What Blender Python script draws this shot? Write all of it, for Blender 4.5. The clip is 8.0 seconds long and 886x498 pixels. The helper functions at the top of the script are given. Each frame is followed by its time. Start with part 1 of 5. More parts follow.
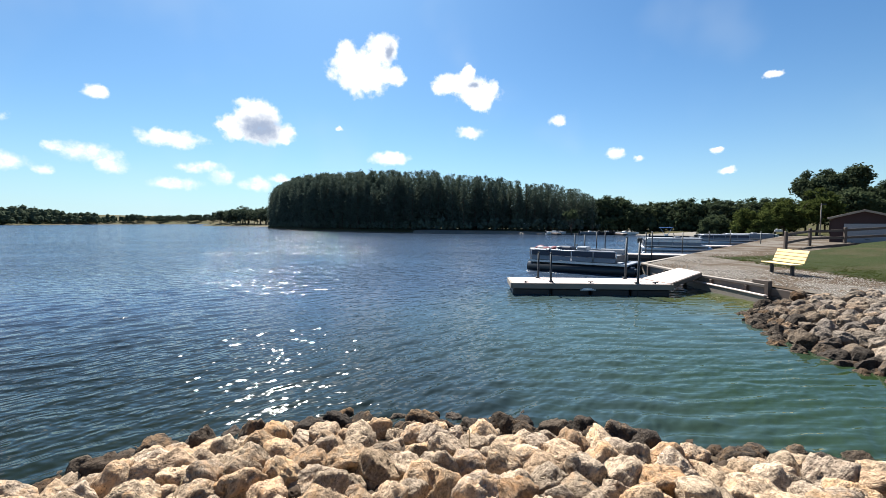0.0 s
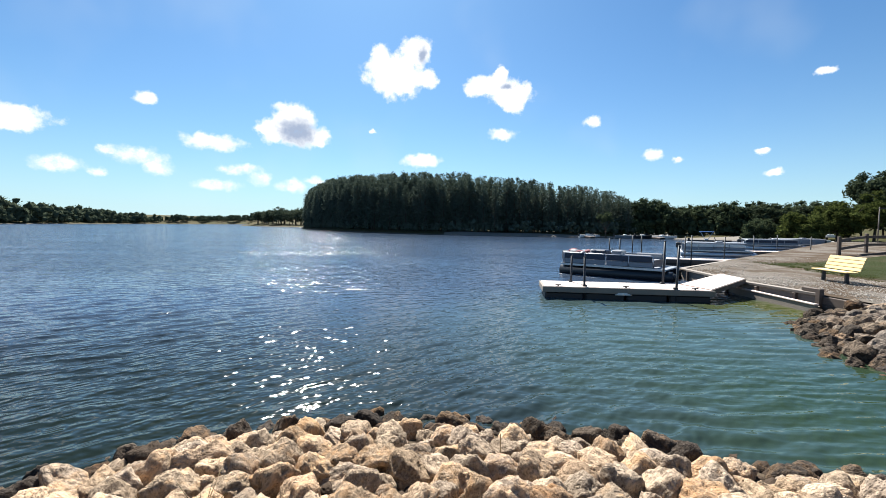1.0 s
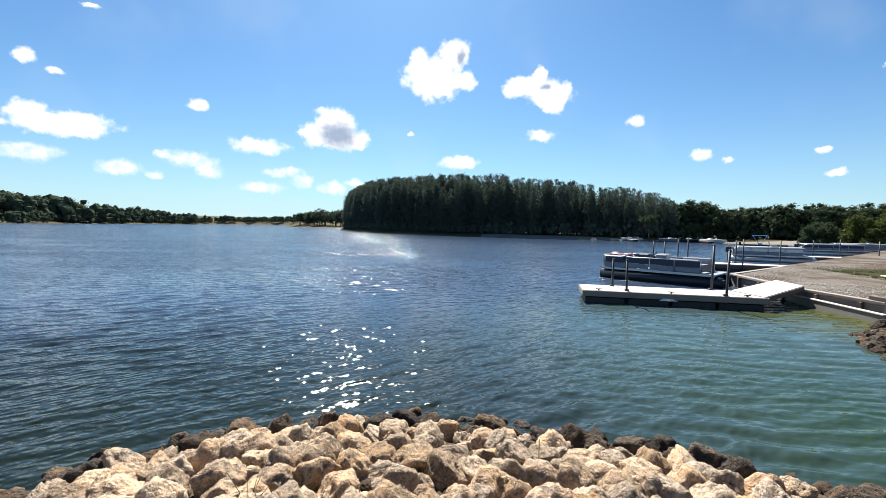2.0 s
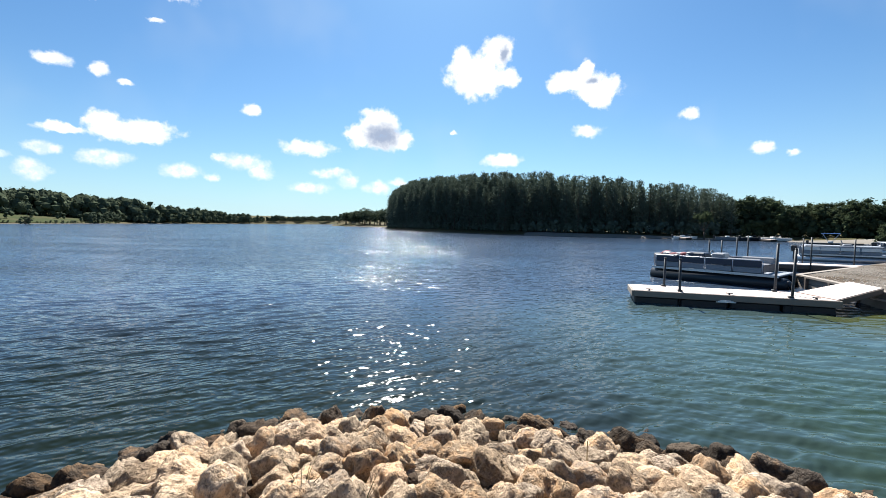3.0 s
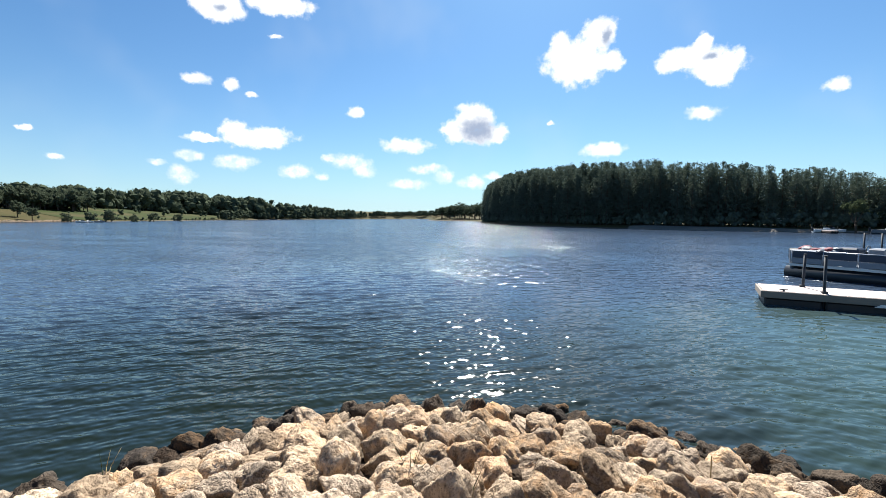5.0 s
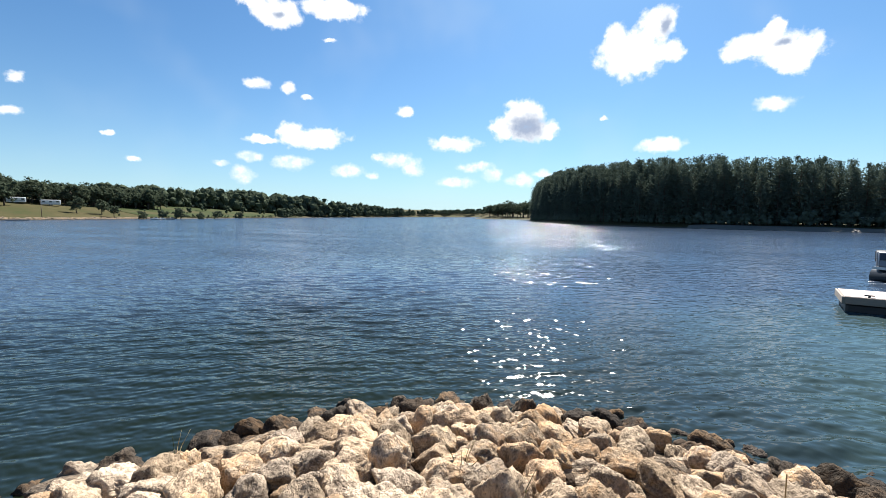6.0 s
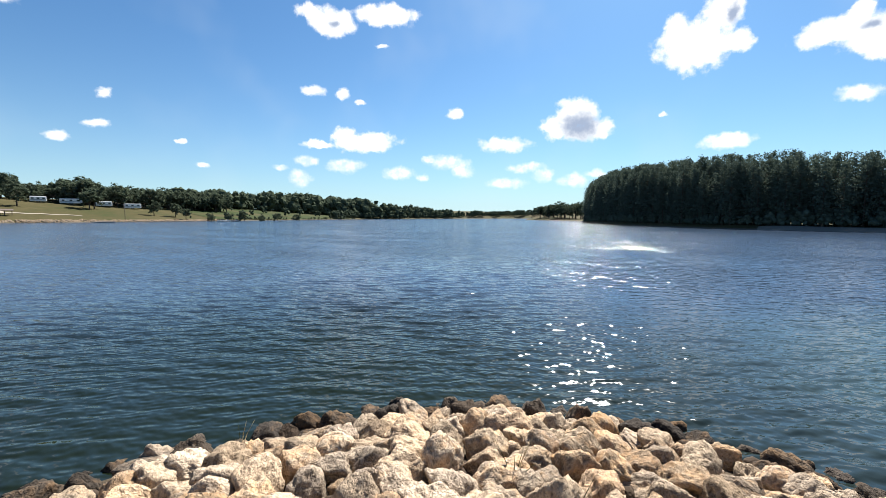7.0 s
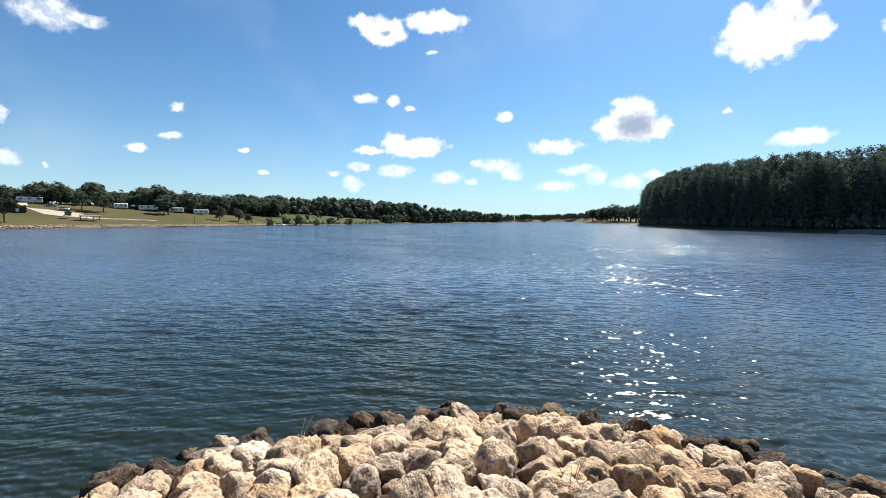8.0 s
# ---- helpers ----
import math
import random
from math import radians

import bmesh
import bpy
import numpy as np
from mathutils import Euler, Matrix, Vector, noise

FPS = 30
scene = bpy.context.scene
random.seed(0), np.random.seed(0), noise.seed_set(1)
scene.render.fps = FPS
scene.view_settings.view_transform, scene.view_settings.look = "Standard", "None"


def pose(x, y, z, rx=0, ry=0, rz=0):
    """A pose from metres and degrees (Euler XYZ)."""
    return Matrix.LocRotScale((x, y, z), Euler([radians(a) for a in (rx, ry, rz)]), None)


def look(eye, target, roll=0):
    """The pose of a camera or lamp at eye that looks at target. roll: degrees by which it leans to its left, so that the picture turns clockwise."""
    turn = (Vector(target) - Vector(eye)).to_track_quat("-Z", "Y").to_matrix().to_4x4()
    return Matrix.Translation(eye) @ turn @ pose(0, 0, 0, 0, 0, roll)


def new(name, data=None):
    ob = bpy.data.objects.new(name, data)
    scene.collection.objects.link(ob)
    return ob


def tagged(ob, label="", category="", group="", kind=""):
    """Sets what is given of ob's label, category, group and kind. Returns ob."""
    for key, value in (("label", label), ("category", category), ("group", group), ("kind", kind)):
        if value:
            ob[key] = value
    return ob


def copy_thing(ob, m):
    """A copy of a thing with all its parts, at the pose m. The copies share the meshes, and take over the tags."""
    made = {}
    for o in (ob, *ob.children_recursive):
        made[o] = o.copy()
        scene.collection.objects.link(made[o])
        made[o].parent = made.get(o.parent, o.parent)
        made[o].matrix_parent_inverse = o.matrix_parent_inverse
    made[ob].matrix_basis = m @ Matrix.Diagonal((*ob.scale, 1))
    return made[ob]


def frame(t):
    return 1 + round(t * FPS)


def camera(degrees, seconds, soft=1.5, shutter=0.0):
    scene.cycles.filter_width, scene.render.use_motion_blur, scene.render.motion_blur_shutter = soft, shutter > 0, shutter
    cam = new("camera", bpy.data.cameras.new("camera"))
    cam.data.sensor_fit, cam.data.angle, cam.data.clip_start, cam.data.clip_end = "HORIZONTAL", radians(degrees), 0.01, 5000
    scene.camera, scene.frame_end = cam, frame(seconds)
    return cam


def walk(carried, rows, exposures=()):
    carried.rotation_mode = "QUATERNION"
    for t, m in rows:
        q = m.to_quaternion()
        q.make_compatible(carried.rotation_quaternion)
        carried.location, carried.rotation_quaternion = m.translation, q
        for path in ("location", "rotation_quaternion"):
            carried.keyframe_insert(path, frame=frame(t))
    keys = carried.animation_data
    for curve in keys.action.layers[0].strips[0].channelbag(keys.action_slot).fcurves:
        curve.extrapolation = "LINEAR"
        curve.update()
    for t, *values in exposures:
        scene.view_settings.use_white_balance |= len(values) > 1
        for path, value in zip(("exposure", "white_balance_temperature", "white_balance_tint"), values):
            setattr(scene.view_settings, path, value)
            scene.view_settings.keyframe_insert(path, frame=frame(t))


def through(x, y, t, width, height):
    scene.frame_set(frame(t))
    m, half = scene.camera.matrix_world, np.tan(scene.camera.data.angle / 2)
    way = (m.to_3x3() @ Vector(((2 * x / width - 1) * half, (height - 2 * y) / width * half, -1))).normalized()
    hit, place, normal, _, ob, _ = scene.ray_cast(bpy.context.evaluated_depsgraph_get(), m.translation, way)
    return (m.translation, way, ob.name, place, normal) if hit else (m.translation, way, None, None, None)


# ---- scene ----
cam = camera(91.4, 8.0, soft=0.5)
# t, x, y, z, yaw, pitch, roll
PATH = [
    (0, 0.0000, 0.0000, 2.6000, -0.000, -3.383, -0.124),
    (0.5, -0.0082, 0.0144, 2.5995, 1.919, -3.339, -0.393),
    (1, -0.0237, 0.0251, 2.5914, 4.070, -3.152, -0.588),
    (1.5, -0.0409, 0.0272, 2.5918, 6.398, -3.012, -0.814),
    (3, -0.0790, 0.0015, 2.5779, 14.562, -3.227, -0.679),
    (3.5, -0.1055, 0.0031, 2.5803, 17.584, -3.512, -0.444),
    (4, -0.1222, 0.0026, 2.5781, 20.742, -3.701, -0.203),
    (4.5, -0.1410, -0.0060, 2.5763, 23.903, -3.890, -0.118),
    (6, -0.2163, -0.0095, 2.5635, 33.303, -4.367, -0.279),
    (6.5, -0.2319, -0.0186, 2.5588, 36.521, -4.302, -0.277),
    (7, -0.2444, -0.0293, 2.5672, 39.821, -4.198, -0.106),
    (7.5, -0.2538, -0.0394, 2.5706, 43.102, -3.941, 0.021),
    (8, -0.2752, -0.0631, 2.5697, 46.220, -3.685, 0.099),
]
walk(cam, [(t, pose(x, y, z, 90 + pitch, roll, yaw)) for t, x, y, z, yaw, pitch, roll in PATH])

# ---- world, sun, exposure ----
SUN_AZ, SUN_EL = -15.5, 48.0  # degrees: clockwise from +y, and above the horizon
scene.view_settings.exposure = 1.62

# cloud lobes: azimuth, elevation, half width, half height (degrees)
BIG = [
    (-10.5, 18.3, 4.2, 2.8), (-7.7, 20.9, 2.2, 1.8), (-6.9, 17.9, 2.2, 1.2), (-12.4, 19.9, 1.4, 1.7), (1.1, 17.1, 2.9, 1.4),
    (4.4, 16.2, 3.1, 1.7), (3.2, 18.3, 1.1, 1.2), (5.0, 14.6, 1.5, 0.9), (-22.9, 12.2, 2.7, 2.4), (-25.1, 10.7, 2.3, 1.4),
    (-20.6, 10.4, 2.1, 1.3), (-22.8, 10.0, 2.4, 1.1), (-53.7, 22.5, 3.0, 1.7), (-56.5, 23.5, 2.0, 0.9), (-47.2, 23.7, 4.3, 1.3), (-49.8, 9.2, 4.4, 1.4),
    (-52.4, 9.9, 1.8, 1.0), (-55.7, 8.7, 2.0, 0.6),
]
SMALL = [
    (3.5, 11.4, 1.9, 0.8), (-7.0, 8.1, 2.8, 0.9), (14.5, 12.5, 1.1, 0.7), (36.8, 14.9, 0.9, 0.4), (21.4, 8.2, 1.2, 0.7),
    (24.1, 7.6, 0.8, 0.5), (32.1, 7.9, 0.7, 0.4), (33.2, 5.5, 0.8, 0.4), (-32.0, 9.0, 3.5, 1.0), (-38.0, 12.9, 1.2, 0.7),
    (-13.3, 11.5, 0.5, 0.3), (-56.3, 15.1, 1.7, 0.7), (-52.8, 14.8, 0.9, 0.7), (-50.5, 13.9, 0.9, 0.3), (-77.4, 12.2, 0.8, 0.6),
    (-78.2, 9.2, 1.4, 0.5), (-81.0, 7.6, 1.0, 0.6), (-70.6, 8.2, 0.6, 0.3), (-68.9, 5.7, 0.8, 0.4), (-47.6, 20.4, 0.9, 0.3),
]
LOW = [
    (-39.1, 6.8, 2.8, 1.1), (-37.3, 5.7, 1.7, 0.9), (-41.6, 7.2, 1.1, 0.5), (-29.3, 6.1, 2.5, 0.7), (-26.8, 5.1, 1.5, 1.0),
    (-31.6, 4.1, 2.6, 0.8), (-23.1, 4.4, 2.0, 1.0), (-20.6, 5.1, 1.7, 0.6), (-42.6, 4.8, 1.0, 0.5), (-52.4, 6.2, 2.5, 0.9),
    (-57.1, 6.7, 1.7, 0.7), (-57.9, 4.5, 1.4, 1.1), (-45.8, 5.4, 2.4, 0.9), (-60.0, 5.7, 1.0, 0.4), (-87.9, 19.1, 3.2, 1.5),
    (-85.0, 19.1, 2.0, 0.8), (-91.0, 5.6, 0.9, 0.9), (-91.3, 9.7, 0.5, 0.9), (-88.5, 5.1, 0.3, 0.4),
]

GREY_HEARTS = [(-22.6, 10.9, 2.9, 2.1), (-6.9, 20.6, 0.8, 1.3), (3.9, 17.0, 1.0, 0.5), (-53.5, 22.3, 0.9, 0.5)]


class Nodes:
    """Short calls for node trees."""

    def __init__(self, tree):
        self.tree = tree

    def add(self, kind, **settings):
        n = self.tree.nodes.new(kind)
        ins = settings.pop("ins", {})
        for k, v in settings.items():
            setattr(n, k, v)
        for k, v in ins.items():
            if isinstance(v, bpy.types.NodeSocket):
                self.tree.links.new(v, n.inputs[k])
            else:
                n.inputs[k].default_value = v
        return n

    def math(self, op, a, b=0.0, c=0.0, clamp=False):
        return self.add("ShaderNodeMath", operation=op, use_clamp=clamp, ins={0: a, 1: b, 2: c}).outputs[0]

    def noise(self, vec, scale, detail=3.0, rough=0.55, dist=0.0):
        n = self.add("ShaderNodeTexNoise", ins={"Scale": scale, "Detail": detail, "Roughness": rough, "Distortion": dist})
        if vec is not None:
            self.tree.links.new(vec, n.inputs["Vector"])
        return n.outputs[0]

    def mix(self, fac, a, b, blend="MIX"):
        return self.add("ShaderNodeMix", data_type="RGBA", blend_type=blend, ins={0: fac, 6: a, 7: b}).outputs[2]

    def ramp(self, fac, *stops):
        n = self.add("ShaderNodeValToRGB", ins={0: fac})
        while len(n.color_ramp.elements) < len(stops):
            n.color_ramp.elements.new(0.5)
        for e, (at, col) in zip(n.color_ramp.elements, stops):
            e.position = at
            e.color = (*col, 1) if len(col) == 3 else (col[0],) * 3 + (1,)
        return n.outputs[0]

    def step(self, v, lo, hi):
        return self.add("ShaderNodeMapRange", interpolation_type="SMOOTHSTEP", ins={0: v, 1: lo, 2: hi, 3: 0.0, 4: 1.0}).outputs[0]


def make_world():
    world = bpy.data.worlds.new("sky")
    scene.world = world
    world.use_nodes = True
    world.node_tree.nodes.clear()
    n = Nodes(world.node_tree)
    sky = n.add("ShaderNodeTexSky", sky_type="NISHITA", sun_disc=False, sun_elevation=radians(SUN_EL), sun_rotation=radians(SUN_AZ),
                air_density=1.0, dust_density=0.7, ozone_density=3.0, altitude=200.0)
    way = n.add("ShaderNodeTexCoord").outputs["Generated"]
    xyz = n.add("ShaderNodeSeparateXYZ", ins={0: way}).outputs
    az = n.math("MULTIPLY", n.math("ARCTAN2", xyz[0], xyz[1]), 180 / math.pi)
    el = n.math("MULTIPLY", n.math("ARCSINE", xyz[2]), 180 / math.pi)
    flat = n.add("ShaderNodeCombineXYZ", ins={0: az, 1: el}).outputs[0]
    # the outlines are broken up by two scales of billows
    warp = n.add("ShaderNodeTexNoise", ins={"Vector": flat, "Scale": 0.55, "Detail": 4.0, "Roughness": 0.6})
    off = n.add("ShaderNodeVectorMath", operation="MULTIPLY_ADD", ins={0: warp.outputs[1], 1: (1.7, 1.2, 0), 2: (-0.85, -0.6, 0)}).outputs[0]
    bent = n.add("ShaderNodeVectorMath", operation="ADD", ins={0: flat, 1: off}).outputs[0]

    def lobes(rows):
        low = None
        for a, e, w, h in rows:
            e += 0.3
            d = n.add("ShaderNodeVectorMath", operation="MULTIPLY_ADD", ins={0: bent, 1: (1 / w, 1 / h, 0), 2: (-a / w, -e / h, 0)}).outputs[0]
            r = n.add("ShaderNodeVectorMath", operation="LENGTH", ins={0: d}).outputs["Value"]
            low = r if low is None else n.math("SMOOTH_MIN", low, r, 0.25)
        return low

    fine = n.noise(flat, 1.6, 5.0, 0.6)
    veil = n.noise(flat, 0.07, 3.0, 0.5)
    big, small, far = lobes(BIG), lobes(SMALL), lobes(LOW)
    puff = n.add("ShaderNodeTexVoronoi", feature="SMOOTH_F1", ins={"Vector": bent, "Scale": 0.75, "Smoothness": 0.25}).outputs[0]
    ragged = n.math("ADD", n.math("MULTIPLY_ADD", fine, 0.6, -0.3), n.math("MULTIPLY_ADD", puff, 0.42, -0.2))

    def cover(r, soft, reach=1.12):
        return n.math("SUBTRACT", 1.0, n.step(n.math("ADD", r, ragged), reach - soft, reach))

    a_big, a_small, a_far = cover(big, 0.5), cover(small, 0.7), n.math("MULTIPLY", cover(far, 0.75), n.math("MULTIPLY_ADD", n.step(n.noise(flat, 0.9, 4.0, 0.65), 0.35, 0.65), 0.5, 0.42))
    cloud = n.math("MAXIMUM", n.math("MAXIMUM", a_big, a_small), a_far)
    # a thick heart of the clouds shades itself
    heart = n.math("SUBTRACT", 1.0, n.step(n.math("ADD", lobes(GREY_HEARTS), n.math("MULTIPLY_ADD", fine, 0.6, -0.3)), 0.25, 1.15))
    white = n.mix(n.math("MULTIPLY", heart, 0.85), (11.0, 11.2, 11.4, 1), (2.7, 3.6, 5.4, 1))
    thin = n.math("MULTIPLY", n.step(veil, 0.5, 0.75), 0.12)
    blue = n.mix(1.0, sky.outputs[0], (0.58, 0.93, 1.16, 1), "MULTIPLY")
    hazy = n.mix(thin, blue, (7.5, 8.2, 8.8, 1))
    low_haze = n.math("MULTIPLY", n.math("POWER", 2.718, n.math("MULTIPLY", n.math("ABSOLUTE", el), -0.17)), 0.88)
    hazy = n.mix(low_haze, hazy, (6.4, 8.7, 9.5, 1))
    both = n.mix(cloud, hazy, white)
    bg = n.add("ShaderNodeBackground", ins={0: both, 1: SKY})
    n.add("ShaderNodeOutputWorld", ins={0: bg.outputs[0]})


SKY = 0.0357
make_world()
a, e = radians(SUN_AZ), radians(SUN_EL)
to_sun = Vector((math.sin(a) * math.cos(e), math.cos(a) * math.cos(e), math.sin(e)))
sun = new("sun", bpy.data.lights.new("sun", "SUN"))
sun.data.energy, sun.data.angle, sun.data.color = 5.0, radians(0.53), (1.0, 0.965, 0.91)
sun.matrix_basis = look(to_sun * 100, (0, 0, 0))


# ---- materials ----
def material(name):
    m = bpy.data.materials.new(name)
    m.use_nodes = True
    m.node_tree.nodes.clear()
    return m, Nodes(m.node_tree)


def finish(m, n, color, rough=0.8, bump=None, depth=0.02, strength=0.6, metal=0.0, ior=1.45, extra=None):
    ins = {"Base Color": color, "Roughness": rough, "Metallic": metal, "IOR": ior, "Specular IOR Level": 0.5 if not isinstance(rough, float) or rough < 0.9 else 0.08}
    ins.update(extra or {})
    b = n.add("ShaderNodeBsdfPrincipled", ins=ins)
    if bump is not None:
        n.tree.links.new(n.add("ShaderNodeBump", ins={"Strength": strength, "Distance": depth, "Height": bump}).outputs[0], b.inputs["Normal"])
    n.add("ShaderNodeOutputMaterial", ins={0: b.outputs[0]})
    return m


def place(n, scale=(1, 1, 1), turn=0.0):
    pos = n.add("ShaderNodeNewGeometry").outputs["Position"]
    return n.add("ShaderNodeMapping", ins={"Vector": pos, "Scale": scale, "Rotation": (0, 0, radians(turn))}).outputs[0]


def local(n):
    return n.add("ShaderNodeTexCoord").outputs["Object"]


def chance(n):
    return n.add("ShaderNodeObjectInfo").outputs["Random"]


def simple(name, color, rough=0.6, metal=0.0, spread=0.25, scale=6.0, depth=0.004):
    """Plain paint, metal or plastic with a little unevenness and wear."""
    m, n = material(name)
    g = n.noise(local(n), scale, 4.0)
    f = n.noise(local(n), scale * 7, 3.0)
    dark = tuple(c * (1 - spread) for c in color)
    c = n.mix(n.math("MULTIPLY_ADD", f, 0.4, n.math("MULTIPLY", g, 0.6)), (*dark, 1), (*[min(1, c * (1 + spread)) for c in color], 1))
    return finish(m, n, c, n.math("MULTIPLY_ADD", g, 0.2, rough - 0.1), f, depth, 0.4, metal)


def make_stone(name, pale, dark, wet=False):
    m, n = material(name)
    o = local(n)
    r = chance(n)
    spot = n.add("ShaderNodeVectorMath", operation="ADD", ins={0: o, 1: n.add("ShaderNodeCombineXYZ", ins={0: n.math("MULTIPLY", r, 37.0)}).outputs[0]}).outputs[0]
    big = n.noise(spot, 2.2, 4.0, 0.6)
    mid = n.noise(spot, 9.0, 5.0, 0.65)
    grit = n.noise(spot, 45.0, 3.0, 0.6)
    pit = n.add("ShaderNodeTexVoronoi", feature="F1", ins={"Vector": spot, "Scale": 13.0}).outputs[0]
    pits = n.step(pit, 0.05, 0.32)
    c = n.ramp(n.math("MULTIPLY_ADD", mid, 0.55, n.math("MULTIPLY", big, 0.45)), (0.3, dark), (0.42, tuple((a + b) / 2 for a, b in zip(dark, pale))), (0.54, pale))
    rust = n.step(n.math("MULTIPLY_ADD", big, 0.7, n.math("MULTIPLY", r, 0.3)), 0.52, 0.72)
    c = n.mix(n.math("MULTIPLY", rust, 0.55 if not wet else 0.2), c, (0.5, 0.29, 0.13, 1))
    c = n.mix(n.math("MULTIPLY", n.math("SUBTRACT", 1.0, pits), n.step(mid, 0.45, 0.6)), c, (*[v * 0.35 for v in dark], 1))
    # some stones are ochre, some brown, some greyer
    kindly = n.math("FRACT", n.math("MULTIPLY", r, 53.7))
    c = n.mix(1.0, c, n.ramp(kindly, (0.0, (1.0, 0.9, 0.78)), (0.3, (1.0, 0.98, 0.95)), (0.55, (0.86, 0.84, 0.84)), (0.8, (1.05, 1.0, 0.92)), (1.0, (0.92, 0.78, 0.66))), "MULTIPLY")
    tone = n.math("MULTIPLY_ADD", n.math("FRACT", n.math("MULTIPLY", r, 17.3)), 0.5, 0.56)
    c = n.mix(1.0, c, n.add("ShaderNodeCombineColor", ins={0: tone, 1: tone, 2: tone}).outputs[0], "MULTIPLY")
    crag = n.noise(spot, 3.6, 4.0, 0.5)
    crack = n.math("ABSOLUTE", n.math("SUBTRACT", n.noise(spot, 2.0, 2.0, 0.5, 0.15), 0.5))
    # darker where the crag noise, which also drives the bump, is low
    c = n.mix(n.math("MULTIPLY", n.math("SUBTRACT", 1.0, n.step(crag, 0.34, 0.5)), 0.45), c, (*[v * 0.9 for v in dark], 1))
    h = n.math("ADD", n.math("MULTIPLY_ADD", n.step(crack, 0.0, 0.04), 0.08, n.math("MULTIPLY_ADD", mid, 0.36, n.math("MULTIPLY", crag, 0.75))), n.math("ADD", n.math("MULTIPLY", grit, 0.06), n.math("MULTIPLY", pits, 0.26)))
    return finish(m, n, c, 0.9, h, 0.1, 0.75)


def make_leaf(name, a, b, through=0.25):
    m, n = material(name)
    isl = n.add("ShaderNodeNewGeometry").outputs["Random Per Island"]
    v = n.math("MULTIPLY_ADD", isl, 0.6, n.math("MULTIPLY", chance(n), 0.4))
    c = n.mix(v, (*a, 1), (*b, 1))
    d = n.add("ShaderNodeBsdfPrincipled", ins={"Base Color": c, "Roughness": 0.85, "Specular IOR Level": 0.0})
    t = n.add("ShaderNodeBsdfTranslucent", ins={0: c})
    s = n.add("ShaderNodeMixShader", ins={0: through, 1: d.outputs[0], 2: t.outputs[0]})
    n.add("ShaderNodeOutputMaterial", ins={0: s.outputs[0]})
    return m


def make_bark(name, color):
    m, n = material(name)
    o = n.add("ShaderNodeMapping", ins={"Vector": local(n), "Scale": (6, 6, 1.2)}).outputs[0]
    g = n.noise(o, 2.0, 5.0, 0.65)
    return finish(m, n, n.mix(g, (*[c * 0.5 for c in color], 1), (*[c * 1.4 for c in color], 1)), 0.9, g, 0.04)


# wind ripples as trains of small waves: bearing they come from, length in metres, slope, weight in the lee and in the open
rng = np.random.default_rng(4)
RIPPLES = [(-38 + rng.normal(0, 22) if k % 2 else -6 + rng.normal(0, 32), 0.085 * (0.26 / 0.085) ** rng.random(), 0.05) for k in range(12)]
CHOP = [(-30 + rng.normal(0, 27), 0.26 * (0.75 / 0.26) ** rng.random(), 0.05) for k in range(12)]


